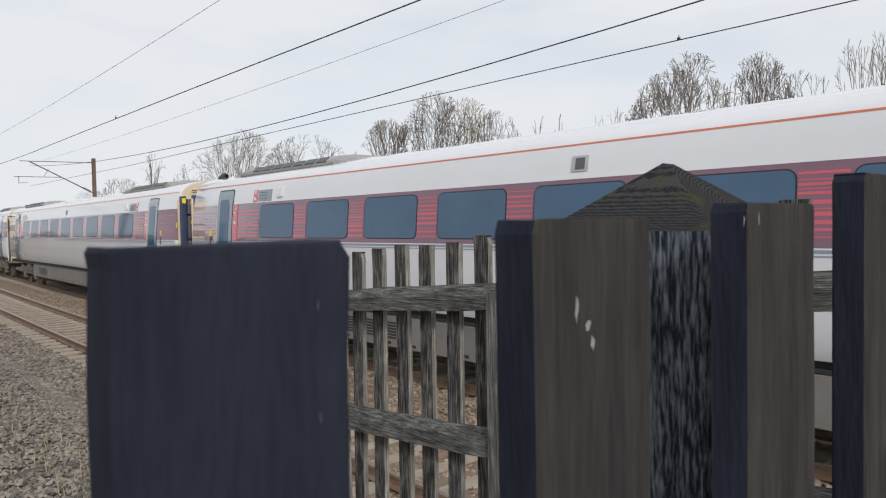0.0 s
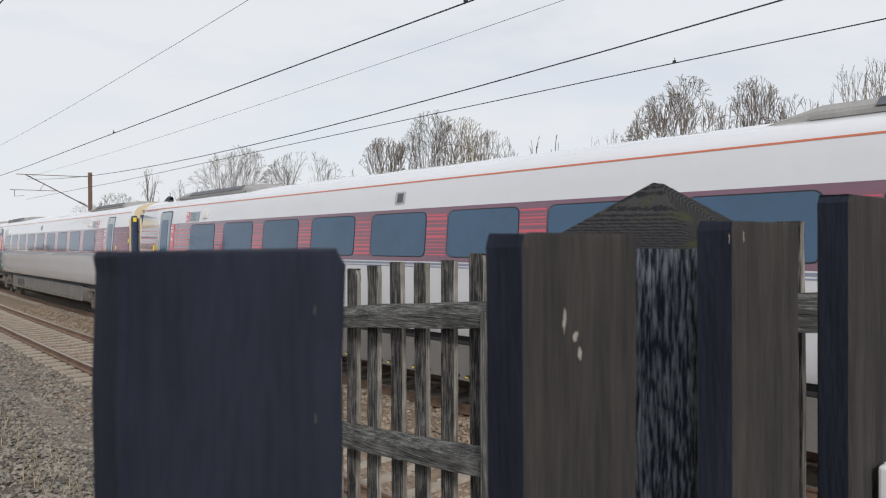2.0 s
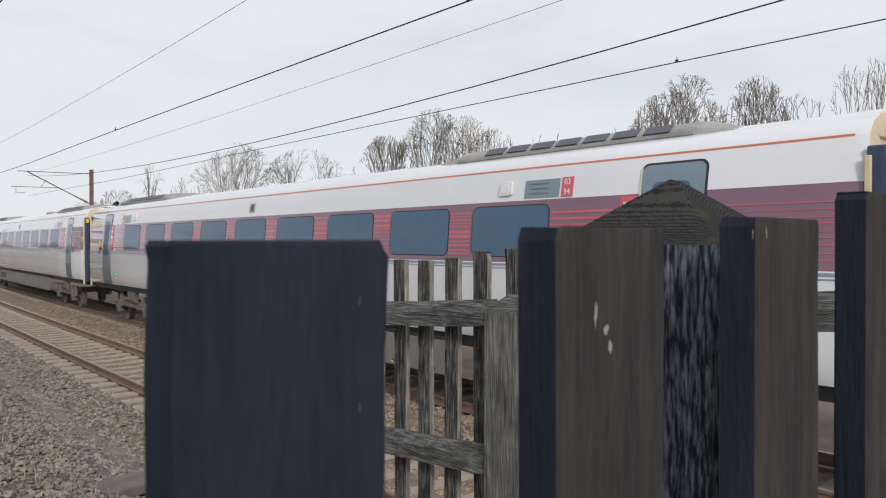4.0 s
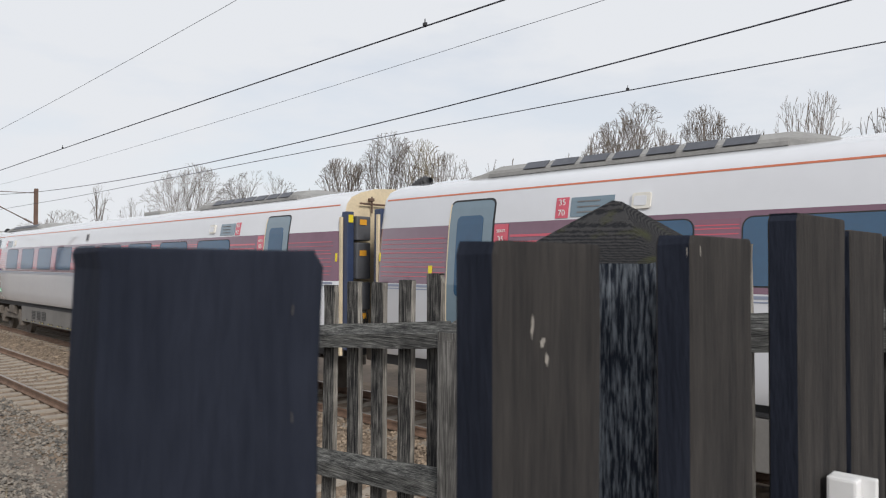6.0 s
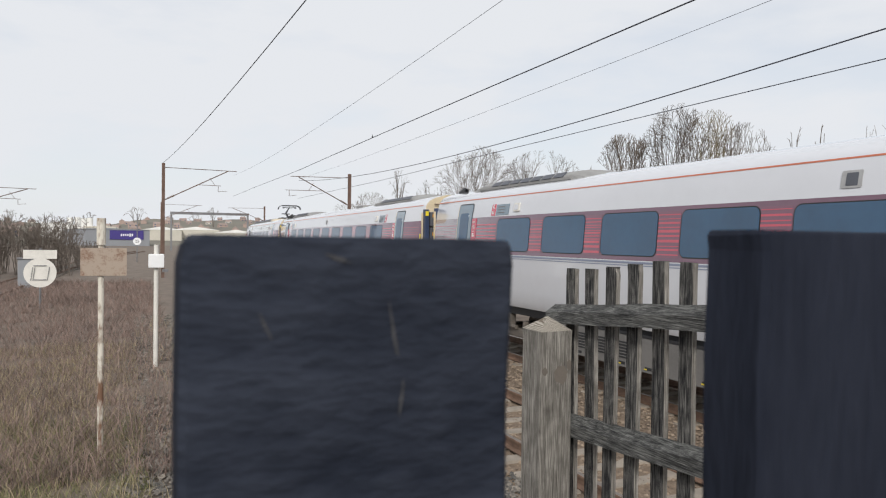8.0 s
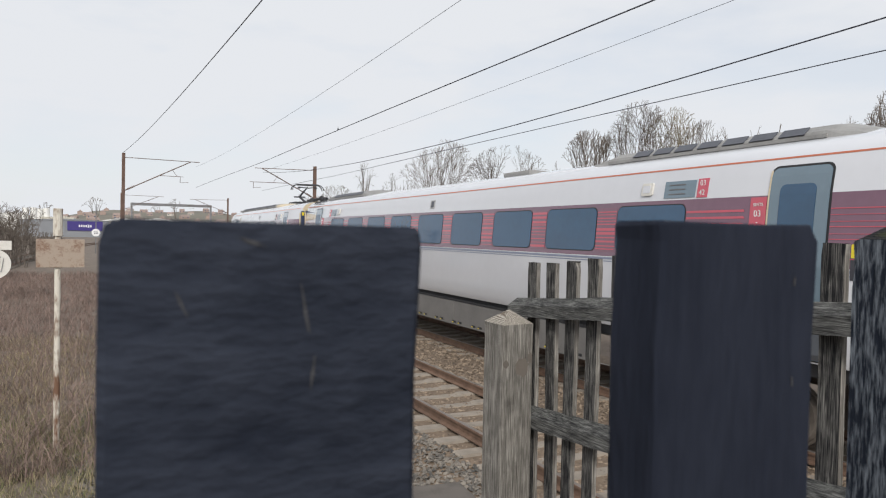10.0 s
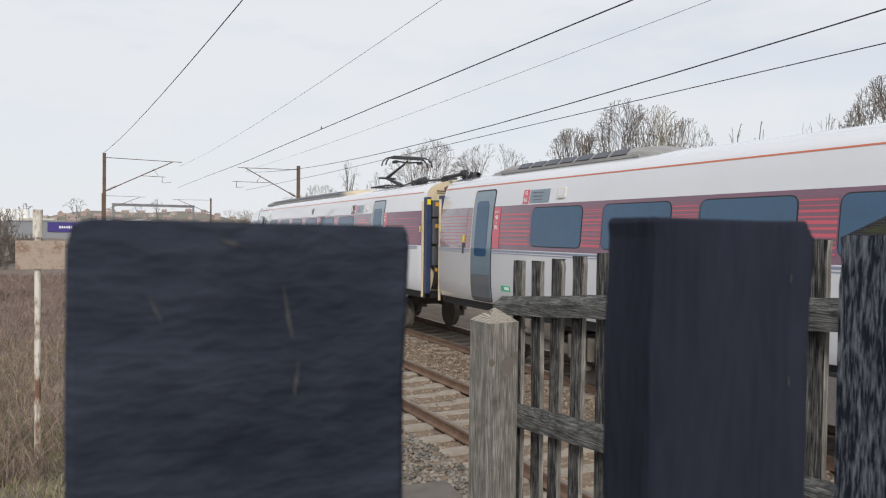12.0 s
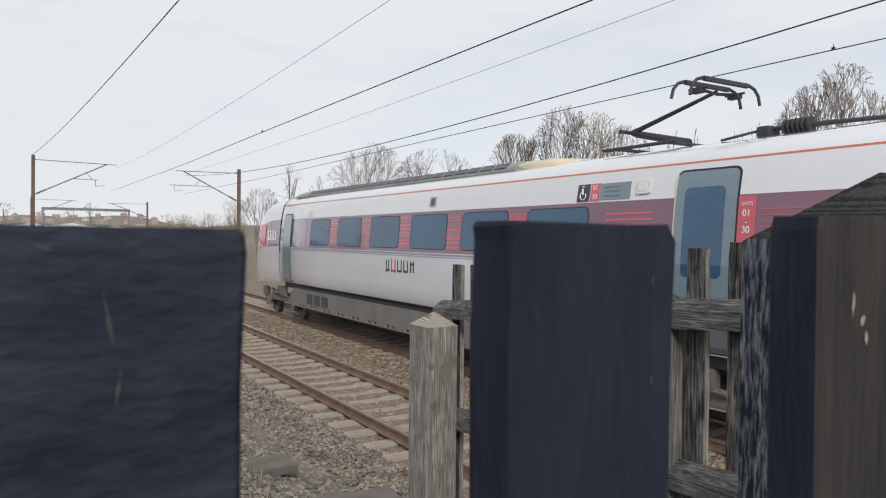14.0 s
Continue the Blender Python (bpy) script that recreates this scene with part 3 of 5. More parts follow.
def roof_pod(car, y0, y1, cream_end):
    """A long grey air-conditioning pod on the roof, with rounded ends and grilles."""
    bm = bmesh.new()
    sec = [(-0.86, 3.90), (-0.80, 4.04), (-0.62, 4.13), (-0.3, 4.17), (0.3, 4.17), (0.62, 4.13), (0.80, 4.04), (0.86, 3.90)]
    st = [(y0, 0.0), (y0 + 0.25, 0.55), (y0 + 0.7, 1.0), (y1 - 0.7, 1.0), (y1 - 0.25, 0.55), (y1, 0.0)]
    rows = [[bm.verts.new((x, y, 3.90 + (z - 3.90) * k)) for x, z in sec] for y, k in st]
    for a, b in zip(rows, rows[1:]):
        for i in range(len(sec) - 1):
            bm.faces.new((a[i], a[i + 1], b[i + 1], b[i]))
    pod = part("roof_pod", bm, M_SIGNBACK if cream_end else M_ROOFUNIT, car, "long grey roof equipment pod")
    n = int((y1 - y0 - 2.2) / 0.5)
    for s in (-1, 1):
        for k in range(n):
            part("pod_grille", box(bmesh.new(), (s * 0.775, y0 + 1.2 + 0.5 * k, 4.065), (0.16, 0.40, 0.014), ry=s * 42), M_VENT, pod)
        part("pod_edge", box(bmesh.new(), (s * 0.845, (y0 + y1) / 2, 3.965), (0.03, y1 - y0 - 1.3, 0.05)), M_ROOFUNIT, pod)
    return pod


def gangway(car, y, sign):
    """The end of a coach: narrow dark bellows, grey equipment cases, navy corner pillars and, in front, a cream wall."""
    bm = bmesh.new()
    for k in range(5):
        w = 1.02 - 0.06 * (k % 2)
        ring = [(-w / 2, 1.15), (w / 2, 1.15), (w / 2, 3.05)] + [(w / 2 * math.cos(radians(a)), 3.05 + 0.38 * math.sin(radians(a))) for a in (30, 60, 90, 120, 150)] + [(-w / 2, 3.05)]
        rows = [[bm.verts.new((px, y + sign * (0.02 + 0.10 * k + d), pz)) for px, pz in ring] for d in (0.0, 0.085)]
        for a in range(len(ring)):
            b = (a + 1) % len(ring)
            bm.faces.new((rows[0][a], rows[0][b], rows[1][b], rows[1][a]))
        bm.faces.new(rows[0])
        bm.faces.new(rows[1][::-1])
    bmesh.ops.recalc_face_normals(bm, faces=bm.faces)
    gw = part("gangway", bm, M_DARK, car, "dark rubber gangway bellows")
    for s in (-1, 1):
        part("end_pillar", box(bmesh.new(), (s * 1.18, y + sign * 0.09, 2.3), (0.15, 0.17, 2.5), bevel=0.02), M_NAVY, gw)
        part("end_edge", box(bmesh.new(), (s * 1.285, y + sign * 0.03, 2.2), (0.05, 0.06, 2.5), bevel=0.01), M_CREAM, gw)
        for z, hh in ((3.25, 0.44), (2.66, 0.66), (2.02, 0.50)):
            part("equipment_case", box(bmesh.new(), (s * 0.93, y + sign * 0.13, z), (0.32, 0.22, hh), bevel=0.025), M_CASE, gw, "grey equipment case")
        for k in range(4):
            cab = bmesh.new()
            pts = [(s * (1.02 - 0.06 * k), y + sign * (0.10 + 0.14 * math.sin(q * 0.7)), 1.95 - 0.16 * q) for q in range(6)]
            for p, q in zip(pts, pts[1:]):
                tube(cab, p, q, 0.022, seg=6)
            part("jumper_cable", cab, M_SEAL, gw)
        for z in (3.36, 2.80, 1.66):
            part("warning_label", box(bmesh.new(), (s * 0.95, y + sign * 0.245, z), (0.15, 0.012, 0.10)), M_AMBER, gw, "amber warning label")
        part("yellow_label", box(bmesh.new(), (s * 1.18, y + sign * 0.18, 3.42), (0.10, 0.012, 0.14)), M_YELLOW, gw)
        part("side_label", box(bmesh.new(), (s * 1.318, y + sign * -0.10, 2.72), (0.02, 0.09, 0.15), ry=s * -4), M_YELLOW, gw)
    if sign < 0:
        pipe = bmesh.new()
        tube(pipe, (-0.9, y - 0.08, 3.72), (0.9, y - 0.08, 3.70), 0.018, seg=6)
        for x in (-0.62, -0.15, 0.30):
            tube(pipe, (x, y - 0.08, 3.55), (x, y - 0.08, 3.86), 0.016, seg=6)
            box(pipe, (x, y - 0.06, 3.80), (0.10, 0.08, 0.06), bevel=0.01)
        part("end_pipe", pipe, M_MAST, gw, "rusty pipe with brackets")
    d = bmesh.new()
    box(d, (0, y + sign * 0.25, 0.98), (1.3, 0.6, 0.34), bevel=0.05)
    part("coupler", d, M_UNDER, gw)


def ends(car, y, sign, numbers, door=1.70, outer_red=False, tag_at=3.66, disp_at=3.90, cam_box=4.81, door_w=0.86):
    """Door, red seat panel, display and small fittings near one end; sign points inward."""
    a, b = sorted((y + sign * door, y + sign * (door + door_w)))
    for side in (-1, 1):
        side_door(car, a, b, side)
        r0, r1 = sorted((y + sign * (door - 0.28), y + sign * (door - 0.03))) if outer_red else sorted((y + sign * (door + door_w + 0.04), y + sign * (door + door_w + 0.30)))
        red = plate("seat_panel", r0, r1, 2.30, 3.18, M_RED, car, side, proud=0.008, label="red seat number panel")
        s0, s1 = sorted((y + sign * (door + door_w + 0.34), y + sign * (door + 2.33)))
        red_stripes(car, s0, s1, side, 8, M_RED, 0.022)
        p0, p1 = sorted((y + sign * 0.14, y + sign * (door - 0.34 if outer_red else door - 0.04)))
        red_stripes(car, p0, p1, side, 9, M_RED, 0.008)
        # Cream strip on the door's far edge paints in sunlight on the jamb.
        c0, c1 = sorted((y + sign * (door - 0.02), y + sign * door)) if sign < 0 else sorted((y + sign * (door + door_w), y + sign * (door + door_w + 0.025)))
        plate("door_edge", c0, c1, 1.16, 3.52, M_CREAM, car, side, proud=0.014)
        d0, d1 = sorted((y + sign * disp_at, y + sign * (disp_at + 0.65)))
        disp = plate("display", d0, d1, 3.23, 3.49, M_DOOR, car, side, proud=0.010, label="blue passenger information display")
        words = bmesh.new()
        for k in range(3):
            box(words, (side * (half(3.29 + 0.07 * k) + 0.014), (d0 + d1) / 2 - side * 0.05, 3.29 + 0.07 * k), (0.004, 0.34, 0.018))
        part("display_text", words, M_STEEL, disp)
        t0, t1 = sorted((y + sign * tag_at, y + sign * (tag_at + 0.2)))
        tag = plate("coach_tag", t0, t1, 3.22, 3.50, M_RED, car, side, proud=0.010)
        q0, q1 = sorted((y + sign * cam_box, y + sign * (cam_box + 0.25)))
        bx = plate("camera_box", q0, q1, 3.29, 3.49, M_SIGNBACK, car, side, proud=0.03, r=0.03, depth=0.04)
        plate("camera_face", q0 + 0.05, q1 - 0.03, 3.33, 3.45, M_WHITE, bx, side, proud=0.035, r=0.02)
        rot = pose(0, 0, 0, 90, 0, 90 * side)
        for zc, s, h in ((3.43, numbers[0], 0.115), (3.29, numbers[1], 0.115)):
            text("tag_number", s, h, Matrix.Translation((side * (half(zc) + 0.0135), (t0 + t1) / 2, zc)) @ rot, M_LABEL, tag)
        for zc, s, h in ((3.08, "SEATS", 0.06), (2.96, numbers[0], 0.12), (2.85, "-", 0.1), (2.75, numbers[1], 0.12)):
            text("seat_number", s, h, Matrix.Translation((side * (half(zc) + 0.012), (r0 + r1) / 2, zc)) @ rot, M_LABEL, red)
        e0, e1 = sorted((y + sign * (door - 0.42), y + sign * (door - 0.34)))
        plate("door_button", e0, e1, 2.42, 2.58, M_YELLOW, car, side, proud=0.008)
        plate("door_control", e0, e1, 2.16, 2.40, M_INK, car, side, proud=0.008)
        f0, f1 = sorted((y + sign * (door + 1.3), y + sign * (door + 1.65)))
        lab = plate("green_notice", f0, f1, 1.42, 1.54, M_GREEN, car, side, proud=0.005)
        plate("notice_mark", f0 + 0.05, f1 - 0.12, 1.45, 1.51, M_LABEL, lab, side, proud=0.008)


def coach(lead, trail, roof_box):
    car = thing("railway_coach", Matrix.Identity(4), "white and aubergine coach with red stripes in a moving express train", "railway coach", "coaches of the train")
    y0, y1 = -HALF, HALF
    wins = [(-9.29 + 2.129 * i, -7.74 + 2.129 * i) for i in range(9)]
    car_common(car, y0, y1, wins, 0.0)
    ends(car, y0, 1, lead)
    ends(car, y1, -1, trail)
    skirts(car, -7.2, 7.2)
    bogie(car, -9.4)
    bogie(car, 9.4)
    roof_pod(car, -11.9, -6.2, False)
    roof_pod(car, 6.2, 11.9, False)
    if roof_box:
        part("roof_box", box(bmesh.new(), (0.1, -2.9, 4.06), (1.1, 1.2, 0.13), bevel=0.05), M_ROOFUNIT, car)
    for s in (-1, 1):
        gangway(car, s * HALF, s)
    bu = bmesh.new()
    rings = []
    for k in range(22):
        f, rr = k / 21, (0.055 if k in (0, 1, 20, 21) else 0.10 if k % 2 else 0.065)
        c = Vector((-0.45, HALF - 0.40 + 0.72 * f, 4.08 - 0.36 * f * f))
        rings.append([bu.verts.new(c + Vector((math.cos(a * 0.524), math.sin(a * 0.524) * 0.45, math.sin(a * 0.524) * 0.89)) * rr) for a in range(12)])
    for p, q in zip(rings, rings[1:]):
        for a in range(12):
            bu.faces.new((p[a], p[(a + 1) % 12], q[(a + 1) % 12], q[a]))
    part("roof_insulator", bu, M_DARK, car, "dark ribbed roof insulator")
    return car


def pantograph(car, y):
    """Base frame, lower and upper arm, head with two strips and horns."""
    pg = bmesh.new()
    for s in (-0.5, 0.5):
        tube(pg, (s, y - 0.7, 4.13), (s, y + 0.9, 4.13), 0.03)
    tube(pg, (-0.55, y - 0.5, 4.13), (0.55, y - 0.5, 4.13), 0.03)
    tube(pg, (-0.55, y + 0.6, 4.13), (0.55, y + 0.6, 4.13), 0.03)
    base = part("pantograph", pg, M_DARK, car, "raised single-arm pantograph touching the wire")
    la = bmesh.new()
    tube(la, (0, y - 0.5, 4.16), (0, y + 0.72, 4.46), 0.065, 0.05)
    tube(la, (0.12, y - 0.35, 4.15), (0.12, y + 0.78, 4.42), 0.02)
    tube(la, (-0.3, y + 0.72, 4.46), (0.3, y + 0.72, 4.46), 0.035)
    part("lower_arm", la, M_DARK, base)
    ua = bmesh.new()
    tube(ua, (0, y + 0.72, 4.46), (0, y - 1.0, 4.88), 0.045, 0.03)
    tube(ua, (-0.12, y + 0.75, 4.44), (-0.02, y - 0.95, 4.86), 0.012)
    part("upper_arm", ua, M_DARK, base)
    hd = bmesh.new()
    for dy in (-1.17, -0.83):
        pts = [(-0.80, 4.72), (-0.76, 4.86), (-0.66, 4.96), (-0.5, 5.01), (0.5, 5.01), (0.66, 4.96), (0.76, 4.86), (0.80, 4.72)]
        for p, q in zip(pts, pts[1:]):
            tube(hd, (p[0], y + dy, p[1]), (q[0], y + dy, q[1]), 0.024)
        box(hd, (0, y + dy, 4.985), (1.0, 0.06, 0.05))
    for s in (-0.42, 0.42):
        tube(hd, (s, y - 1.17, 4.88), (s, y - 0.83, 4.88), 0.02)
        tube(hd, (s, y - 1.0, 4.88), (0, y - 1.0, 4.84), 0.025)
        box(hd, (s, y - 1.0, 4.85), (0.12, 0.2, 0.09), bevel=0.02)
    part("contact_head", hd, M_DARK, base)
    ins = bmesh.new()
    for k in range(6):
        tube(ins, (-0.1, y - 2.6 + 0.07 * k, 4.18), (-0.1, y - 2.56 + 0.07 * k, 4.18), 0.10, seg=12)
    tube(ins, (-0.1, y - 2.9, 4.16), (-0.1, y - 1.9, 4.18), 0.035)
    box(ins, (-0.1, y - 1.95, 4.14), (0.26, 0.2, 0.16), bevel=0.03)
    tube(ins, (-0.1, y - 2.9, 4.16), (0.2, y - 4.1, 4.16), 0.03)
    tube(ins, (-0.1, y - 2.0, 4.2), (-0.4, y - 1.4, 4.06), 0.02)
    part("breaker", ins, M_DARK, base, "dark roof circuit breaker")


def driving_coach():
    """The rear driving coach with a long raked nose."""
    car = thing("driving_coach", Matrix.Identity(4), "white streamlined driving coach with aubergine band and raised pantograph", "railway coach", "coaches of the train")
    y0, y1 = -12.42, 8.30
    off = -12.95
    wins = [(-6.99 + 2.16 * i, -5.44 + 2.16 * i) for i in range(6)]
    car_common(car, y0, y1, wins, -1.98)
    ends(car, off + 0.55, 1, ("01", "30"), door=2.68, door_w=0.98, outer_red=True, tag_at=5.20, disp_at=4.55, cam_box=4.15)
    skirts(car, -6.6, 7.1)
    bogie(car, -8.75)
    bogie(car, 8.9)
    # nose: rings shrink towards the tip
    st = [(y - 0.60, k, q) for y, k, q in ((8.9, 1.0, 0.0), (9.6, 1.0, 0.02), (10.4, 0.99, 0.08), (11.1, 0.965, 0.22), (11.7, 0.92, 0.46), (12.2, 0.85, 0.80), (12.6, 0.74, 1.25), (12.9, 0.56, 1.72), (13.05, 0.28, 2.05))]
    zones = (("nose_skirt", 1.10, 2.29, M_WHITE), ("nose_band", 2.29, 3.20, M_PURPLE), ("nose_roof", 3.20, 4.05, M_WHITE))
    for nm, lo, hi, mm in zones:
        bm = bmesh.new()
        zs = [lo] + [z for _, z in PROFILE if lo + 0.001 < z < hi - 0.001] + [hi]
        for side in (-1, 1):
            rows = []
            for y, k, drop in st:
                f = (4.05 - drop - 0.75) / (4.05 - 0.75)
                rows.append([bm.verts.new((side * half(z) * k, y, 0.75 + (z - 0.75) * f if z > 1.12 else z - 0.25 * (y - 8.30) / 4.2)) for z in zs])
            for a, b in zip(rows, rows[1:]):
                for i in range(len(zs) - 1):
                    q = (a[i], a[i + 1], b[i + 1], b[i])
                    bm.faces.new(q if side > 0 else q[::-1])
        part(nm, bm, mm, car, smooth=True)
    for side in (-1, 1):
        a, b = off + 20.67, off + 21.37
        plate("crew_door", a - 0.55, b - 0.55, 1.14, 3.34, M_DOOR, car, side, proud=0.012, r=0.08, label="grey-blue crew door")
        plate("crew_door_seal", a - 0.58, b - 0.52, 1.12, 3.37, M_SEAL, car, side, proud=0.004, r=0.10)
        plate("crew_window", off + 18.1, off + 18.65, 3.26, 3.46, M_SIGNBACK, car, side, proud=0.008)
        # the operator's mark: a red panel with plain pale strokes
        red = plate("emblem_panel", 9.90, 10.50, 2.31, 3.05, M_RED, car, side, proud=0.002)
        for k in range(4):
            em = bmesh.new()
            box(em, (side * 1.352, 8.73 + 0.27 * k, 2.67), (0.012, 0.09, 0.34))
            box(em, (side * 1.354, 8.80 + 0.27 * k, 2.53), (0.012, 0.13, 0.06))
            part("emblem_stroke", em, M_LABEL, car, "pale stroke of an emblem")
        for k in range(5):
            tgt = bmesh.new()
            yk = off + 12.95 - 0.31 * k
            for du in (-0.09, 0.09):
                box(tgt, (side * 1.378, yk + du * (0.7 if k in (0, 4) else 1), 1.95), (0.008, 0.04, 0.27 + (0.06 if k == 1 else 0)))
            box(tgt, (side * 1.378, yk, 1.83 if k != 4 else 2.01), (0.008, 0.20, 0.045))
            part("name_stroke", tgt, M_RED if k == 1 else M_INK, car, "red stroke of a name" if k == 1 else "dark stroke of a name")
        sym = plate("access_symbol", off + 5.98, off + 6.26, 3.22, 3.50, M_INK, car, side, proud=0.011, label="dark accessibility sign")
        rg = bmesh.new()
        for k in range(14):
            a0 = radians(k * 19 + 150)
            tube(rg, (side * (half(3.31) + 0.016), off + 6.12 + 0.065 * math.cos(a0), 3.315 + 0.065 * math.sin(a0)), (side * (half(3.31) + 0.016), off + 6.12 + 0.065 * math.cos(a0 + 0.34), 3.315 + 0.065 * math.sin(a0 + 0.34)), 0.009, seg=5)
        tube(rg, (side * (half(3.3) + 0.016), off + 6.12, 3.33), (side * (half(3.3) + 0.016), off + 6.12, 3.43), 0.014, seg=5)
        tube(rg, (side * (half(3.39) + 0.016), off + 6.12, 3.455), (side * (half(3.39) + 0.016), off + 6.12, 3.47), 0.018, seg=8)
        part("access_figure", rg, M_LABEL, sym)
    wnd = bmesh.new()
    rows = [[wnd.verts.new((x * w, y, z + (0.03 if abs(x) < 0.9 else 0))) for x in (-1, -0.5, 0, 0.5, 1)] for y, w, z in ((10.70, 0.62, 3.72), (11.20, 0.82, 3.40), (11.63, 0.88, 3.02))]
    for a, b in zip(rows, rows[1:]):
        for i in range(4):
            wnd.faces.new((a[i], a[i + 1], b[i + 1], b[i]))
    part("windscreen", wnd, M_GLASS, car)
    roof_pod(car, off + 7.9, off + 21.5, False)
    end = bmesh.new()
    arch = []
    for u, top, w in ((6.55, 0.02, 0.55), (6.95, 0.10, 0.70), (7.4, 0.21, 0.80), (7.9, 0.26, 0.84), (8.5, 0.26, 0.84)):
        arch.append([end.verts.new((math.cos(radians(180 - a)) * w, off + u, 3.90 + top * math.sin(radians(a)) ** 0.6)) for a in range(0, 181, 15)])
    for p, q in zip(arch, arch[1:]):
        for i in range(12):
            end.faces.new((p[i], p[i + 1], q[i + 1], q[i]))
    part("roof_fairing", end, M_CREAM, car, "cream rounded roof fairing")
    gangway(car, -12.42, -1)
    pantograph(car, off + 5.6)
    # high-voltage link across the gap to the next coach
    iy, ix = -13.32, -0.55
    ins = bmesh.new()
    tube(ins, (ix, iy, 3.50), (ix, iy, 4.14), 0.05)
    for k in range(11):
        tube(ins, (ix, iy, 3.52 + 0.05 * k), (ix, iy, 3.54 + 0.05 * k), 0.095, 0.07, seg=14)
    link = part("roof_insulator", ins, M_DARK, car, "black ribbed insulator over the coupling")
    arm = bmesh.new()
    tube(arm, (ix, iy, 4.12), (ix, -12.15, 4.10), 0.045)
    tube(arm, (ix, iy - 0.10, 4.14), (ix, iy + 0.06, 4.14), 0.085, seg=12)
    for a, b in (((ix, iy - 0.1, 4.14), (ix, iy - 0.22, 4.02)), ((ix, iy - 0.22, 4.02), (ix, iy - 0.36, 4.06)), ((ix, iy - 0.36, 4.06), (ix, iy - 0.40, 4.14))):
        tube(arm, a, b, 0.035)
    part("busbar_arm", arm, M_DARK, link)
    bent = bmesh.new()
    for k in range(6):
        tube(bent, (ix, -12.20 - 0.03 * k, 4.08 - 0.06 * k), (ix, -12.215 - 0.03 * k, 4.05 - 0.06 * k), 0.10, 0.085, seg=14)
    tube(bent, (ix, -12.1, 4.10), (ix, -12.36, 3.70), 0.05)
    part("end_insulator", bent, M_DARK, link)
    return car


plain_coach = coach(("03", "42"), ("43", "86"), False)
boxed_coach = coach(("03", "42"), ("43", "86"), True)
TRAIN = [plain_coach, copy_thing(plain_coach, Matrix.Identity(4)), coach(("03", "34"), ("35", "70"), False), boxed_coach, copy_thing(boxed_coach, Matrix.Identity(4)), driving_coach()]


# ---------- timber fences ----------
def pale_mesh(w, th, h, seed, wear=0.004):
    """A sawn pale with a rough top and rounded, chipped edges; top at z 0."""
    rng = random.Random(seed)
    bm = bmesh.new()
    zs = [-h, -h * 0.6, -h * 0.3, -0.10, -0.03, -0.0045, -0.0012, 0.0]
    rows = []
    for z in zs:
        k = 1.0 if z < -0.004 else (0.99 if z < -0.001 else 0.965)
        dx = rng.uniform(-wear, wear) * 0.5
        c = min(w, th) * 0.07
        a, b = w / 2 * k + rng.uniform(-wear, wear) * 0.3, th / 2 * k
        ring = [(-a + c, -b), (a - c, -b), (a, -b + c), (a, b - c), (a - c, b), (-a + c, b), (-a, b - c), (-a, -b + c)]
        rows.append([bm.verts.new((x + dx, y, z + (rng.uniform(-1, 1) * wear * 0.25 if z > -0.008 else 0))) for x, y in ring])
    for p, q in zip(rows, rows[1:]):
        for i in range(8):
            bm.faces.new((p[i], p[(i + 1) % 8], q[(i + 1) % 8], q[i]))
    bm.faces.new(rows[-1])
    bm.faces.new(rows[0][::-1])
    bm.normal_update()
    # Side faces get their own slot, so their shade or light can be coloured in.
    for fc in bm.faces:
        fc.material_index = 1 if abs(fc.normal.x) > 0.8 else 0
    return bm


def post_mesh(w, h, cap, seed):
    """A square post with a four-sided cap; the eaves at z 0."""
    rng = random.Random(seed)
    bm = bmesh.new()
    rows = []
    for z, k in ((-h, 1), (-h * 0.55, 1), (-h * 0.2, 1), (-0.03, 1), (0.0, 1.0)):
        a, c = w / 2 * k, w * 0.04
        ring = [(-a + c, -a), (a - c, -a), (a, -a + c), (a, a - c), (a - c, a), (-a + c, a), (-a, a - c), (-a, -a + c)]
        rows.append([bm.verts.new((x + rng.uniform(-0.002, 0.002), y + rng.uniform(-0.002, 0.002), z + rng.uniform(-0.003, 0.003) * (z > -0.01))) for x, y in ring])
    for p, q in zip(rows, rows[1:]):
        for i in range(8):
            bm.faces.new((p[i], p[(i + 1) % 8], q[(i + 1) % 8], q[i]))
    tip = [bm.verts.new((x, y, cap + rng.uniform(-0.002, 0.002))) for x, y in ((-0.0025, -0.0025), (0.0025, -0.0025), (0.0025, 0.0025), (-0.0025, 0.0025))]
    top = rows[-1]
    for i in range(4):
        j = (i + 1) % 4
        bm.faces.new((top[2 * i], top[2 * i + 1], tip[j], tip[i])).material_index = 1
        bm.faces.new((top[2 * i + 1], top[(2 * i + 2) % 8], tip[j])).material_index = 1
    bm.faces.new(tip).material_index = 1
    return bm


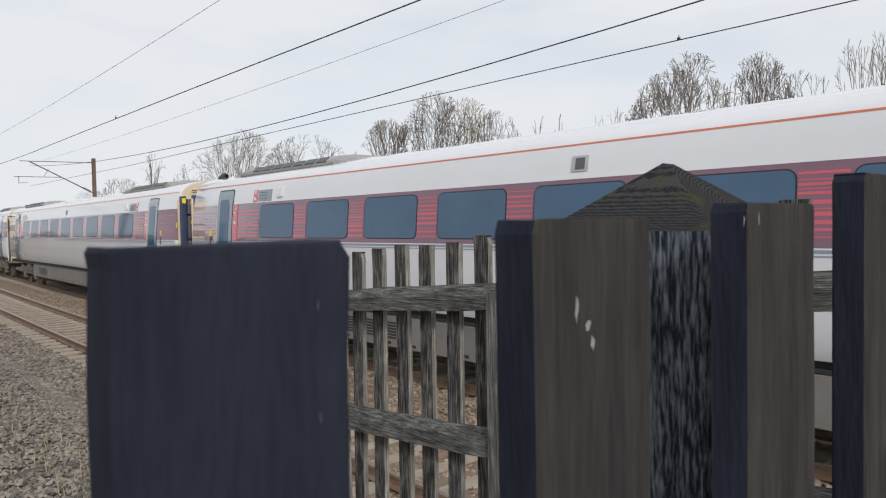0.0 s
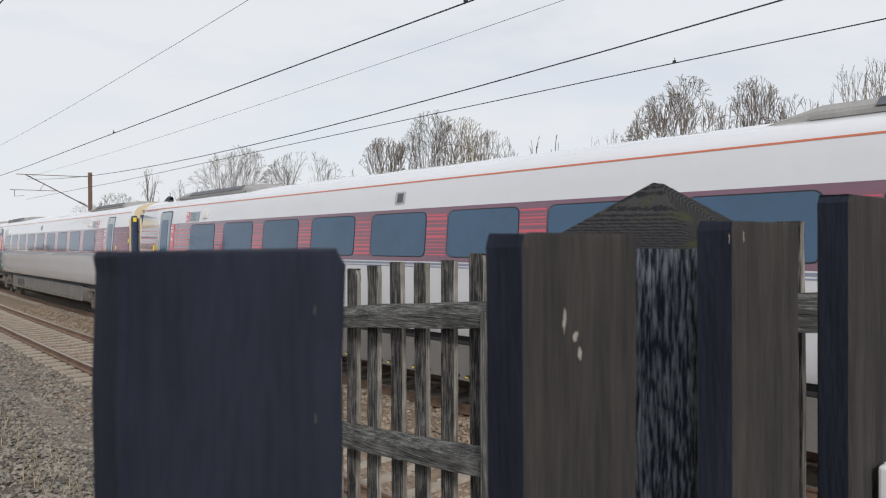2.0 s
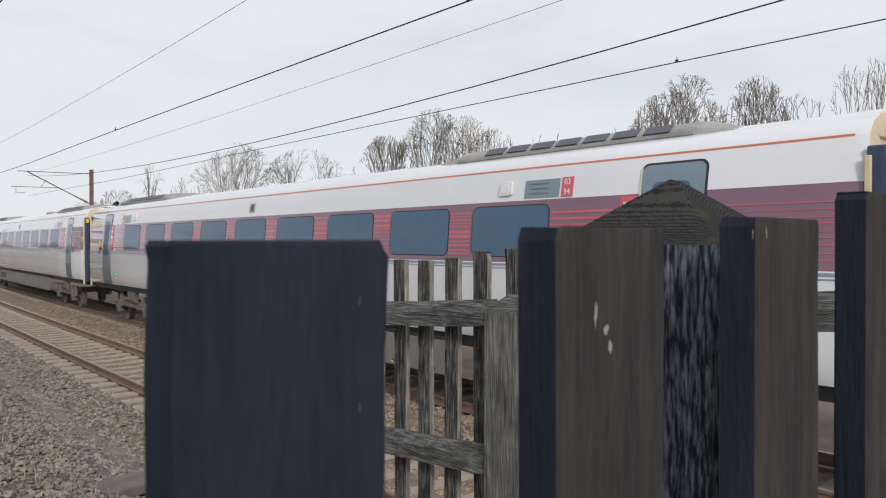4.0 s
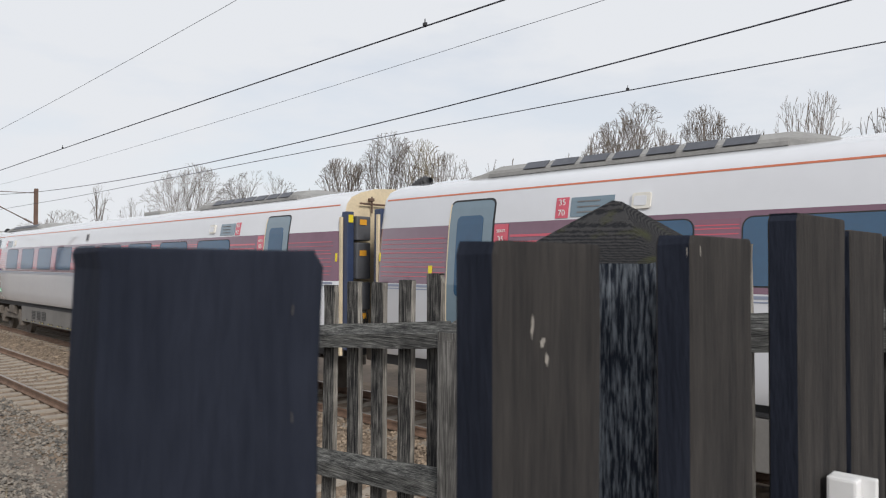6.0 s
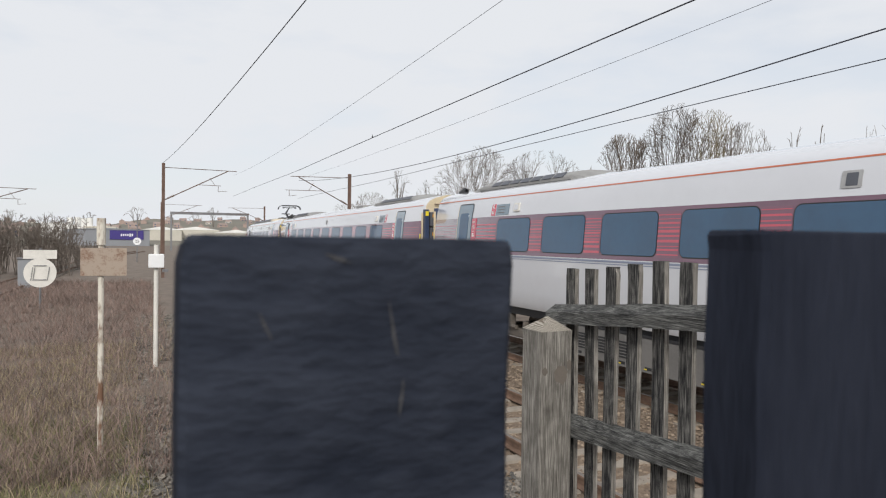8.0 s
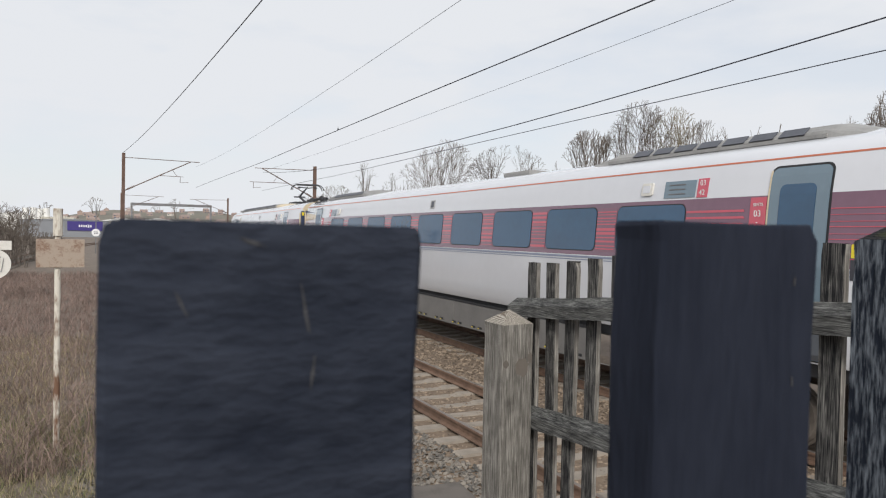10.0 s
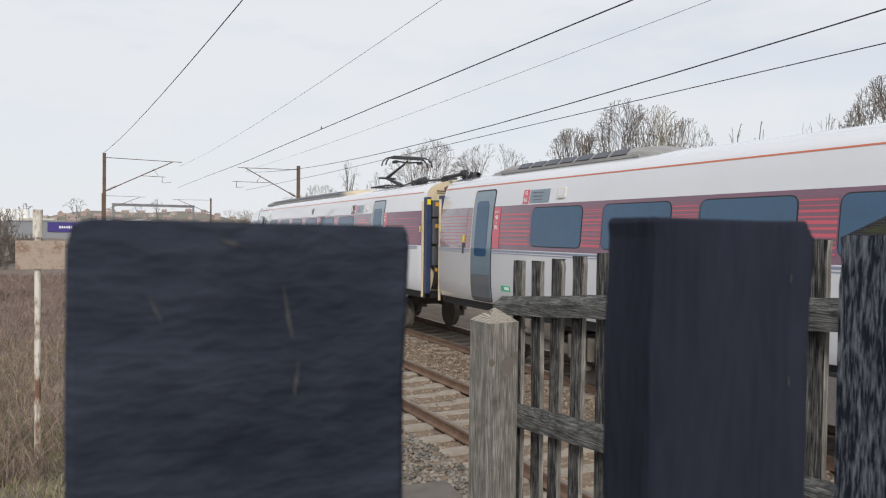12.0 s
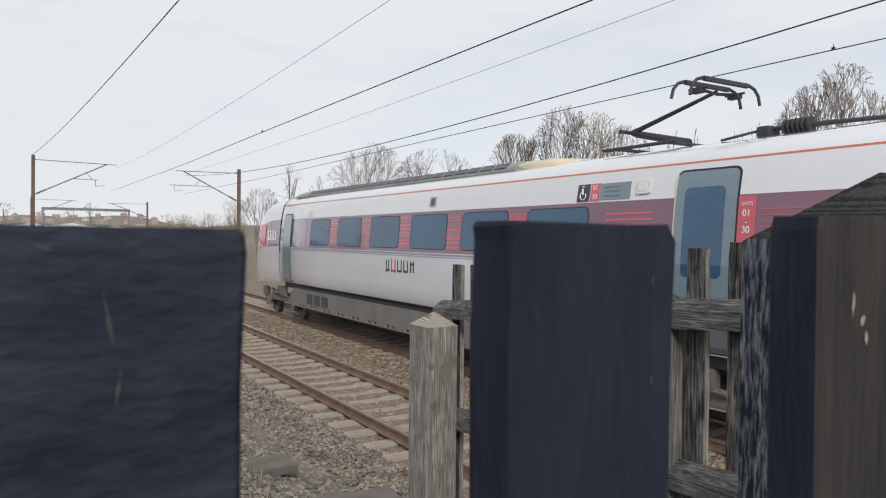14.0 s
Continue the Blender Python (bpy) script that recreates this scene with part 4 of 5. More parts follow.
def arris(bm, a, b, depth, h, slope):
    """A rail with a sloped upper face, from a to b (along y or x)."""
    a, b = Vector(a), Vector(b)
    d = (b - a).normalized()
    out = Vector((-d.y, d.x, 0))
    sec = [(0, 0), (depth, 0), (depth, h), (0, h + slope)]
    n = 7
    rng = random.Random(int(a.length * 977))
    rows = []
    for i in range(n):
        p = a.lerp(b, i / (n - 1))
        rows.append([bm.verts.new(p + out * u + Vector((0, 0, v + rng.uniform(-0.003, 0.003)))) for u, v in sec])
    for p, q in zip(rows, rows[1:]):
        for i in range(4):
            bm.faces.new((p[i], p[(i + 1) % 4], q[(i + 1) % 4], q[i]))
    bm.faces.new(rows[0])
    bm.faces.new(rows[-1][::-1])
    bmesh.ops.recalc_face_normals(bm, faces=bm.faces)
    return bm


def near_fence():
    f = thing("picket_fence", Matrix.Identity(4), "dark stained timber picket fence at eye level with pyramid-capped post", "fence", "timber fences")
    Y_FACE, TH = 0.579, 0.019
    # M_PALE and M_SAWN fronts on the left are darkened for a shadow over them.
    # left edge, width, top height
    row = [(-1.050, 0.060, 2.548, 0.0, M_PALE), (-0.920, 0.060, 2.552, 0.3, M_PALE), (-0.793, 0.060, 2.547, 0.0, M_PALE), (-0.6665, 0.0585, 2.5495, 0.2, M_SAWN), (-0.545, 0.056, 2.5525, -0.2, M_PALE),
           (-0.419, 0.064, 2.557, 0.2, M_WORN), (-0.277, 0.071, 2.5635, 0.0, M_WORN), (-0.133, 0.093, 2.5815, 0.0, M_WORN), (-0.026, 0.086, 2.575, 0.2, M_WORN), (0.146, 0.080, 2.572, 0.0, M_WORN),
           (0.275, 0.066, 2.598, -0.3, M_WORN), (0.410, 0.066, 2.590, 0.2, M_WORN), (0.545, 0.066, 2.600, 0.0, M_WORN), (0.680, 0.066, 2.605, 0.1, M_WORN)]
    for i, (x, w, z, tilt, front_mat) in enumerate(row):
        # M_PALE on the side faces paints them darker than the fronts, as shade.
        o = part("picket", pale_mesh(w, TH, 1.30, 40 + i, 0.0015), (front_mat, M_PALE), f)
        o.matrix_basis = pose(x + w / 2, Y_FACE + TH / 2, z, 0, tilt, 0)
    for x, z, w, h, rz in ((-0.4003, 2.5275, 0.0022, 0.0115, 4), (-0.3942, 2.5213, 0.0030, 0.0050, 25), (-0.3918, 2.5154, 0.0026, 0.0062, -5), (-0.4985, 2.5375, 0.0013, 0.0040, 6), (-0.4985, 2.5105, 0.0012, 0.0045, -4),
                           (-0.6305, 2.5215, 0.0009, 0.0100, 8), (-0.6320, 2.5330, 0.0008, 0.0130, -10), (-0.6420, 2.5460, 0.0060, 0.0010, 15), (-0.6540, 2.5350, 0.0006, 0.0070, -25), (-0.2830, 2.5555, 0.0012, 0.0060, 5), (-0.2690, 2.5560, 0.0015, 0.0075, 0)):
        chip = bmesh.new()
        rg = random.Random(int(x * 9999))
        ring = [chip.verts.new((w * 0.42 * math.cos(a) * rg.uniform(0.45, 1.3), -0.0003, h * 0.42 * math.sin(a) * rg.uniform(0.6, 1.2))) for a in [k * 0.449 for k in range(14)]]
        chip.faces.new(ring)
        part("bare_chip", chip, M_CHIP if x > -0.45 else M_SCUFF, f, "pale bare wood chip" if x > -0.45 else "faint grey scuff").matrix_basis = pose(x, Y_FACE, z, 0, rz, 0)
    for z in (2.02, 1.45):
        r = part("rail", arris(bmesh.new(), (-2.4, Y_FACE + TH, z), (0.85, Y_FACE + TH, z + 0.01), 0.05, 0.05, 0.035), M_PALE, f)
    for x, z in ((-0.156, 2.548), (-1.9, 2.54)):
        p = part("post", post_mesh(0.128, 1.45, 0.046, 7), (M_POST, M_CAP), f, "pyramid-capped dark timber post")
        p.matrix_basis = pose(x, 0.692, z)
    return f


def far_fence():
    f = thing("picket_fence", Matrix.Identity(4), "weathered grey picket fence with tan square posts beside the track", "fence", "timber fences")
    top = lambda y: 2.444 + (2.86 - y) * 0.079
    rng = random.Random(3)
    # Tan side faces are coloured lighter to stand for sunlight on them.
    meshes = [part("picket", pale_mesh(0.059, 0.021, 1.25, 60 + k, 0.004), (M_GREY, M_TAN), f) for k in range(5)]
    y = 2.86
    i = 0
    while y > 0.66:
        m = pose(0.916, y + rng.uniform(-0.004, 0.004), top(y) + rng.uniform(-0.006, 0.008), rng.uniform(-0.4, 0.4), rng.uniform(-0.6, 0.6), 90)
        if i < 5:
            meshes[i].matrix_basis = m
        else:
            again(meshes[i % 5], m)
        y -= 0.1295
        i += 1
    for lo in (-0.202, -0.632):
        for a, b in ((2.965, 1.88), (1.752, 0.62)):
            part("rail", arris(bmesh.new(), (0.905, b, top(b) + lo - 0.012), (0.905, a, top(a) + lo - 0.012), 0.045, 0.045, 0.032), M_GREYRAIL, f)
    p = part("post", post_mesh(0.14, 1.4, 0.048, 21), (M_TAN, M_TANCAP), f, "tan weathered square post")
    p.matrix_basis = pose(0.791, 2.841, 2.214)
    for dx, dz, w, h in ((0.02, -0.165, 0.030, 0.036), (-0.052, -0.15, 0.012, 0.016), (0.055, -0.13, 0.010, 0.02)):
        kn = bmesh.new()
        rg = random.Random(int(dz * -1000))
        kn.faces.new([kn.verts.new((w * math.cos(k * 0.349) * rg.uniform(0.8, 1.15), -0.0715, h * math.sin(k * 0.349) * rg.uniform(0.8, 1.15))) for k in range(18)])
        o = part("knot", kn, M_UNDER, p, "dark knot")
        o.matrix_basis = pose(dx, 0, dz)
    q = part("post", post_mesh(0.142, 1.5, 0.056, 22), (M_GREYPOST, M_GREYRAIL), f, "grey grained square post")
    q.matrix_basis = pose(0.922, 1.816, 2.358)
    q2 = part("post", post_mesh(0.142, 1.5, 0.046, 23), (M_GREYPOST, M_GREYRAIL), f, "grey grained square post")
    q2.matrix_basis = pose(0.935, 0.655, 2.45)
    return f


near_fence()
far_fence()


# ---------- overhead line ----------
def wire(name, pts, r, label, parent=None):
    cu = bpy.data.curves.new(name, "CURVE")
    cu.dimensions, cu.bevel_depth, cu.bevel_resolution = "3D", r, 1
    sp = cu.splines.new("POLY")
    sp.points.add(len(pts) - 1)
    for p, q in zip(sp.points, pts):
        p.co = (*q, 1)
    cu.materials.append(M_WIRE)
    tmp = bpy.data.objects.new(name, cu)
    scene.collection.objects.link(tmp)
    dg = bpy.context.evaluated_depsgraph_get()
    dg.update()
    me = bpy.data.meshes.new_from_object(tmp.evaluated_get(dg))
    bpy.data.objects.remove(tmp)
    me.materials.clear()
    me.materials.append(M_WIRE)
    return tagged(new(name, me), label, "wire", "overhead wires")


SPAN = [-44 + 3.0 * i for i in range(32)]


def sagging(x, low, k, mid=23.0):
    return [(x + bend(y), y, low + k * (y - mid) ** 2) for y in SPAN if y <= 50.5 and y >= -4.5]


def straight(x, a, za, b, zb, c, zc):
    out = []
    for y in SPAN:
        if y <= 50.5:
            z = za + (zb - za) * (y - a) / (b - a) if y < b else zb + (zc - zb) * (y - b) / (c - b)
            out.append((x + bend(y), y, z))
    return out


wire("messenger_wire", sagging(4.35, 6.02, 0.00090), 0.0038, "thin sagging messenger wire over the near track")
wire("contact_wire", straight(4.35, 6, 4.94, 26, 4.95, 50, 5.30), 0.0080, "dark contact wire over the near track")
wire("messenger_wire", sagging(8.60, 6.31, 0.00050, 25.0), 0.0042, "thin messenger wire over the far track")
wire("contact_wire", straight(8.60, 6.8, 5.07, 30.0, 5.07, 50, 5.30), 0.0080, "dark contact wire over the far track")
wire("auxiliary_wire", sagging(8.62, 5.29, 0.00135, 19.0), 0.011, "thick dark sagging wire over the far track")
wire("earth_wire", [(2.0 + (12.5 - y) * 0.0235, y, 6.62 + 0.00058 * (y - 12.5) * abs(y - 12.5)) for y in [-40 + 4 * i for i in range(24)] if y <= 52.1], 0.011, "blue-black earth wire along the mast tops")

for x, y, z in ((8.60, 5.8, 5.075), (4.35, 5.6, 4.945), (4.35, 16.65, 4.95)):
    bm = bmesh.new()
    box(bm, (0, 0, 0.035), (0.028, 0.045, 0.035), bevel=0.006)
    tube(bm, (0, 0, 0.05), (0, 0, 0.09), 0.006, seg=6)
    tagged(part("wire_clamp", bm, M_DARK), "small dark clamp on the contact wire", "clamp", "wire clamps").matrix_basis = pose(x + bend(y), y, z - 0.02)


def mast(x, y, top, reach, arm_z, label):
    """A steel mast with a cantilever: top tube, strut, registration arm."""
    mt = thing("overhead_line_mast", pose(x, y, 0), label, "mast", "overhead line masts")
    bm = bmesh.new()
    for s in (-1, 1):
        box(bm, (0, s * 0.10, top / 2 - 0.15), (0.20, 0.02, top + 0.3))
    box(bm, (0, 0, top / 2 - 0.15), (0.02, 0.20, top + 0.3))
    part("post", bm, M_MAST, mt)
    s = 1 if reach > 0 else -1
    z1, z2 = top - 0.28, arm_z
    part("top_tube", tube(bmesh.new(), (0, 0, z1), (reach, 0, z1 - 0.06), 0.022), M_MAST, mt)
    part("strut", tube(bmesh.new(), (0, 0, z2), (reach * 0.88, 0, z1 - 0.06), 0.032), M_MAST, mt)
    f = 0.55
    zz = z2 + (z1 - z2) * f / 0.88 * 1.0 - 0.25
    rg = bmesh.new()
    tube(rg, (reach * 0.45, 0, zz), (reach * (0.78 if reach > 0 else 1.08), 0, zz - 0.02), 0.018)
    tube(rg, (reach * 0.70, 0, zz - 0.02), (reach * 0.62, 0, zz + 0.5), 0.014)
    tube(rg, (reach * (0.74 if reach > 0 else 1.02), 0, zz), (reach * (0.74 if reach > 0 else 1.02), 0, zz - 0.42), 0.016)
    tube(rg, (reach * (0.74 if reach > 0 else 1.02), 0, zz - 0.42), (reach * (0.86 if reach > 0 else 0.9), 0, zz - 0.36), 0.012)
    part("registration_arm", rg, M_MAST, mt)
    ins = bmesh.new()
    for k in range(5):
        tube(ins, (s * (0.25 + 0.09 * k), 0, z2 + (z1 - z2) * (0.25 + 0.09 * k) / abs(reach * 0.88)), (s * (0.29 + 0.09 * k), 0, z2 + (z1 - z2) * (0.29 + 0.09 * k) / abs(reach * 0.88)), 0.07)
    part("insulator", ins, M_MAST, mt)
    return mt


mast(1.1, 51.5, 7.47, 4.7, 5.0, "brown steel mast with a cantilever over the near track")
mast(13.45, 50.3, 7.22, -4.2, 4.95, "brown steel mast with a cantilever over the far track")
mast(2.7, 104.0, 7.3, 5.2, 5.0, "distant brown mast with a cantilever")
mast(16.3, 104.0, 7.1, -5.0, 5.0, "distant brown mast with a cantilever")
mast(-12.0, 62.0, 6.4, 4.6, 4.6, "brown steel mast over the siding")


def gantry(x0, x1, y, z):
    g = thing("signal_gantry", pose(0, y, 0), "pale steel portal gantry across the tracks", "gantry")
    for x in (x0, x1):
        boxed("leg", (x, 0, z / 2), (0.35, 0.35, z), M_STEEL, g)
    boxed("beam", ((x0 + x1) / 2, 0, z - 0.25), (x1 - x0 + 0.4, 0.3, 0.5), M_STEEL, g)


gantry(6.0, 20.5, 150.0, 7.6)


# ---------- bare winter trees ----------
def grow(rng, out, p, d, length, r, depth, spread):
    """One limb that forks again and again; out collects tapered segments."""
    for i in range(2):
        q = p + d * (length / 2)
        out.append((p, q, r, r * 0.86))
        p, r = q, r * 0.86
        d = (d + Vector((rng.uniform(-1, 1), rng.uniform(-1, 1), rng.uniform(-0.5, 0.9))) * 0.13).normalized()
        if i == 0 and depth > 0 and rng.random() < 0.6:
            a = Vector((rng.uniform(-1, 1), rng.uniform(-1, 1), rng.uniform(-0.3, 0.6))).normalized()
            grow(rng, out, p, (d + a * spread * 1.1).normalized(), length * rng.uniform(0.5, 0.7), r * 0.6, depth - 2 if depth > 1 else 0, spread)
    if depth > 0:
        side = Vector((rng.uniform(-1, 1), rng.uniform(-1, 1), rng.uniform(-0.4, 0.5)))
        side = (side - d * side.dot(d)).normalized()
        for k in (-1, 1):
            e = (d + side * k * spread * rng.uniform(0.35, 0.95) + Vector((0, 0, 0.05))).normalized()
            grow(rng, out, p, e, length * rng.uniform(0.72, 0.88), r * 0.74, depth - 1, spread)


def tree_segments(seed, height, stems, spread, reach, depth, lean):
    """A bare crown of stems fanned out by lean, as tall as height and reaching sideways by reach."""
    rng = random.Random(seed)
    out = []
    for k in range(stems):
        a = 6.283 * (k + rng.uniform(-0.3, 0.3)) / stems
        f = lean * rng.uniform(0.3, 1.2)
        d = Vector((math.cos(a) * f, math.sin(a) * f, 1)).normalized()
        grow(rng, out, Vector((math.cos(a) * 0.1 * (stems > 1), math.sin(a) * 0.1 * (stems > 1), -0.2)), d, height * 0.26 * rng.uniform(0.85, 1.1), height * (0.010 if stems > 2 else 0.015), depth, spread)
    w = reach / max(0.1, sorted(math.hypot(q.x, q.y) for _, q, _, _ in out)[int(len(out) * 0.97)])
    far = max(q.z for _, q, _, _ in out)

    def dome(v):
        x, y, f = v.x * w, v.y * w, max(v.z, 0.0) / far
        rise = 1 - (1 - min(f, 1.0)) ** 1.65
        return Vector((x, y, v.z if v.z < 0 else height * rise * (1 - 0.20 * min(1.3, (x * x + y * y) / (reach * reach)))))
    segs = [(dome(p), dome(q), r, r2) for p, q, r, r2 in out]
    k = height / max(q.z for _, q, _, _ in segs)
    return [(Vector((p.x, p.y, p.z * k)), Vector((q.x, q.y, q.z * k)), r, r2) for p, q, r, r2 in segs]


def limbs_mesh(name, segs, thin):
    vs, fs = [], []
    for p, q, r, r2 in segs:
        d = (q - p).normalized()
        u = d.orthogonal().normalized()
        v = d.cross(u)
        b = len(vs)
        for c, rr in ((p, max(r, thin)), (q, max(r2, thin))):
            for a in (0, 2.094, 4.189):
                vs.append(tuple(c + (u * math.cos(a) + v * math.sin(a)) * rr))
        for i in range(3):
            j = (i + 1) % 3
            fs.append((b + i, b + j, b + 3 + j, b + 3 + i))
    me = bpy.data.meshes.new(name)
    me.from_pydata(vs, [], fs)
    return me


def bare_tree(seed, x, y, height, label, stems, reach, depth=6, spread=0.55, lean=0.45, bark=None, thin=0.009):
    segs = tree_segments(seed, height, stems, spread, reach, depth, lean)
    lim = height * 0.0062
    t = thing("tree", pose(x, y, 0.3, 0, 0, seed * 47), label, "tree", "bare trees")
    for nm, pick in (("trunk", [s for s in segs if s[2] > lim]), ("crown", [s for s in segs if s[2] <= lim])):
        if pick:
            me = limbs_mesh(nm, pick, thin)
            me.materials.append(bark or M_BARK)
            o = new(nm, me)
            o.parent = t
    return t


def polar(deg, dist):
    return -0.6 + dist * math.sin(radians(deg)), 0.44 + dist * math.cos(radians(deg))


# seed, bearing, distance, rise over the eye per metre of distance, half width in degrees, stems, forks, fan, pale bark
TREES = [(1, 25.5, 70, 0.132, 3.1, 5, 7, 0.55, 0), (2, 31.0, 66, 0.127, 2.9, 3, 7, 0.75, 0), (3, 37.4, 44, 0.148, 2.5, 5, 7, 0.70, 0), (4, 41.2, 42, 0.185, 3.0, 4, 7, 0.45, 0), (5, 43.6, 43, 0.175, 2.6, 4, 6, 0.45, 1), (6, 45.9, 42, 0.158, 2.1, 4, 6, 0.6, 0),
         (7, 19.7, 75, 0.099, 1.2, 2, 5, 0.3, 0), (8, 17.3, 78, 0.066, 1.9, 5, 6, 0.7, 0), (9, 15.6, 80, 0.052, 1.3, 5, 5, 0.7, 0), (10, 22.3, 76, 0.085, 1.4, 5, 5, 0.7, 0), (11, 49.3, 40, 0.147, 1.1, 1, 4, 0.3, 0), (12, 50.9, 40, 0.148, 0.7, 1, 3, 0.2, 0),
         (13, 54.6, 40, 0.154, 2.0, 3, 4, 0.5, 0), (14, 57.0, 41, 0.150, 1.6, 3, 4, 0.5, 0), (15, 60.2, 38, 0.220, 2.9, 4, 8, 0.6, 0), (16, 65.2, 38, 0.211, 2.0, 4, 7, 0.5, 0), (17, 68.4, 37, 0.184, 2.0, 3, 6, 0.6, 0), (18, 72.4, 36, 0.215, 2.1, 3, 6, 0.6, 0),
         (19, 76.4, 36, 0.188, 1.4, 2, 4, 0.5, 0), (20, 78.6, 36, 0.217, 1.9, 3, 6, 0.5, 0), (21, 83.0, 36, 0.205, 2.2, 3, 5, 0.5, 0)]
for sd, deg, dist, rise, hw, st, dp, ln, k in TREES:
    tx, ty = polar(deg, dist)
    h = 2.25 + rise * dist
    bare_tree(sd, tx, ty, h, "bare winter tree with a dome of fine twigs beyond the railway" if dp > 5 else "small bare winter tree with sparse twigs beyond the railway", st, dist * math.tan(radians(hw)) * (1.6 if deg > 56 else 1.22), dp, 0.55, ln, M_BARK2 if k else M_BARK)
ex, ey = polar(52.8, 60)
bm = bmesh.new()
rng = random.Random(9)
for k in range(700):
    a, e = rng.uniform(0, 6.28), rng.uniform(-0.5, 1.4)
    rr = 0.8 * rng.uniform(0.5, 1.0)
    c = (rr * math.cos(a) * math.cos(e), rr * math.sin(a) * math.cos(e), 8.6 + rr * math.sin(e) * 1.3)
    box(bm, c, (0.22, 0.16, 0.05), rz=rng.uniform(0, 180), rx=rng.uniform(-60, 60))
ev = thing("tree", pose(ex, ey, 0.3), "dark clipped evergreen treetop beyond the railway", "tree")
part("crown", bm, M_EVERGREEN, ev)
part("trunk", tube(bmesh.new(), (0, 0, -0.3), (0, 0, 8.4), 0.18, 0.1), M_BARK, ev)


def hedge(seed, x, y, w, d, h, label, bark, n=26):
    t = thing("bush", pose(x, y, -0.1), label, "bush", "bare bushes")
    rng = random.Random(seed)
    segs = []
    for k in range(n):
        ox, oy = rng.uniform(-w / 2, w / 2), rng.uniform(-d / 2, d / 2)
        hh = h * rng.uniform(0.65, 1.0)
        for p, q, r, r2 in tree_segments(seed * 100 + k, hh, 3, 0.7, hh * 0.4, 4, 0.6):
            o = Vector((ox, oy, 0))
            segs.append((p + o, q + o, r * 0.8, r2 * 0.8))
    me = limbs_mesh("crown", segs, 0.012)
    me.materials.append(bark)
    o = new("crown", me)
    o.parent = t
    return t


hedge(1, -7.4, 58.0, 6.0, 5.0, 4.4, "dense tangle of dark bare bushes beside the siding", M_BARK, 34)
hedge(2, -11.5, 50.0, 5.0, 5.0, 3.6, "dense tangle of dark bare bushes beside the siding", M_BARK, 26)
hedge(3, -5.2, 66.0, 4.0, 4.0, 2.4, "low dark bramble bushes beside the siding", M_BARK, 20)
hx, hy = polar(13.2, 120)
hedge(4, hx, hy, 12.0, 5.0, 6.6, "olive-brown bushes behind the end of the train", M_BARK2, 36)
hx, hy = polar(10.6, 125)
hedge(5, hx, hy, 6.0, 5.0, 5.2, "olive-brown bushes behind the end of the train", M_BARK2, 20)


# ---------- lineside things ----------
def siding():
    tr = thing("railway_siding", Matrix.Identity(4), "dark rusty siding rails in brown scrub", "railway track", "tracks")
    mid = lambda y: -6.9 + 0.012 * (y - 20) + max(0, y - 40) ** 2 * 0.00055
    ys = [14 + 3.0 * i for i in range(44)]
    for s in (-0.75, 0.75):
        bm = bmesh.new()
        rows = [[bm.verts.new((mid(y) + s + a, y, b)) for a, b in ((-0.06, -0.14), (-0.035, 0.03), (0.035, 0.03), (0.06, -0.14))] for y in ys]
        for p, q in zip(rows, rows[1:]):
            for i in range(3):
                bm.faces.new((p[i], p[i + 1], q[i + 1], q[i]))
        part("rail", bm, M_RAIL, tr)
    first = None
    y = 15.0
    while y < 100:
        m = pose(mid(y), y, -0.13)
        if first is None:
            first = boxed("sleeper", (0, 0, 0), (2.5, 0.25, 0.13), M_UNDER, tr, bevel=0.01)
            first.matrix_basis = m
        else:
            again(first, m)
        y += 0.75


siding()

wp = thing("sign_post", pose(-1.03, 9.95, -0.15), "flaking white and rusty pole with a faded blank plate", "sign post")
part("pole", tube(tube(bmesh.new(), (0, 0, -0.2), (0, 0, 2.86), 0.034, seg=14), (0, 0, 2.60), (0, 0, 2.92), 0.052, seg=14), M_POLEWHITE, wp)
boxed("plate", (0.03, -0.055, 2.40), (0.50, 0.006, 0.33), M_PLATE, wp, "faded beige plate with rust stains", bevel=0.002)
boxed("clamp", (0, -0.018, 2.40), (0.12, 0.06, 0.05), M_STEEL, wp)

w2 = thing("marker_post", pose(-0.25, 16.3, -0.15), "slim white post with a small white box", "post")
part("pole", tube(bmesh.new(), (0, 0, -0.2), (0, 0, 2.55), 0.045, seg=12), M_SIGNBACK, w2)
boxed("white_box", (0.0, -0.08, 2.22), (0.30, 0.10, 0.28), M_LABEL, w2, bevel=0.02)
boxed("bracket", (0.17, -0.06, 2.02), (0.12, 0.05, 0.06), M_STEEL, w2)

dc = thing("round_sign", pose(-3.85, 30.8, -0.15), "back of a pale round railway sign on a grey post", "sign")
part("pole", tube(bmesh.new(), (0, 0, -0.1), (0, 0, 2.25), 0.04), M_STEEL, dc)
part("disc", tube(bmesh.new(), (0, -0.05, 1.34), (0, -0.07, 1.34), 0.54, seg=40), M_SIGNBACK, dc)
boxed("plate", (0, -0.06, 2.02), (1.1, 0.012, 0.33), M_SIGNBACK, dc, "pale rectangular sign back", bevel=0.004)
for z in (1.08, 1.60):
    boxed("bracket", (0, -0.085, z), (0.42, 0.02, 0.03), M_STEEL, dc)
for x in (-0.27, -0.2, 0.27):
    boxed("bracket", (x, -0.085, 1.3), (0.02, 0.02, 0.5), M_STEEL, dc, ry=8)

cb = thing("lineside_cabinet", pose(-5.5, 43.0, -0.15), "grey metal lineside cabinet in the scrub", "cabinet")
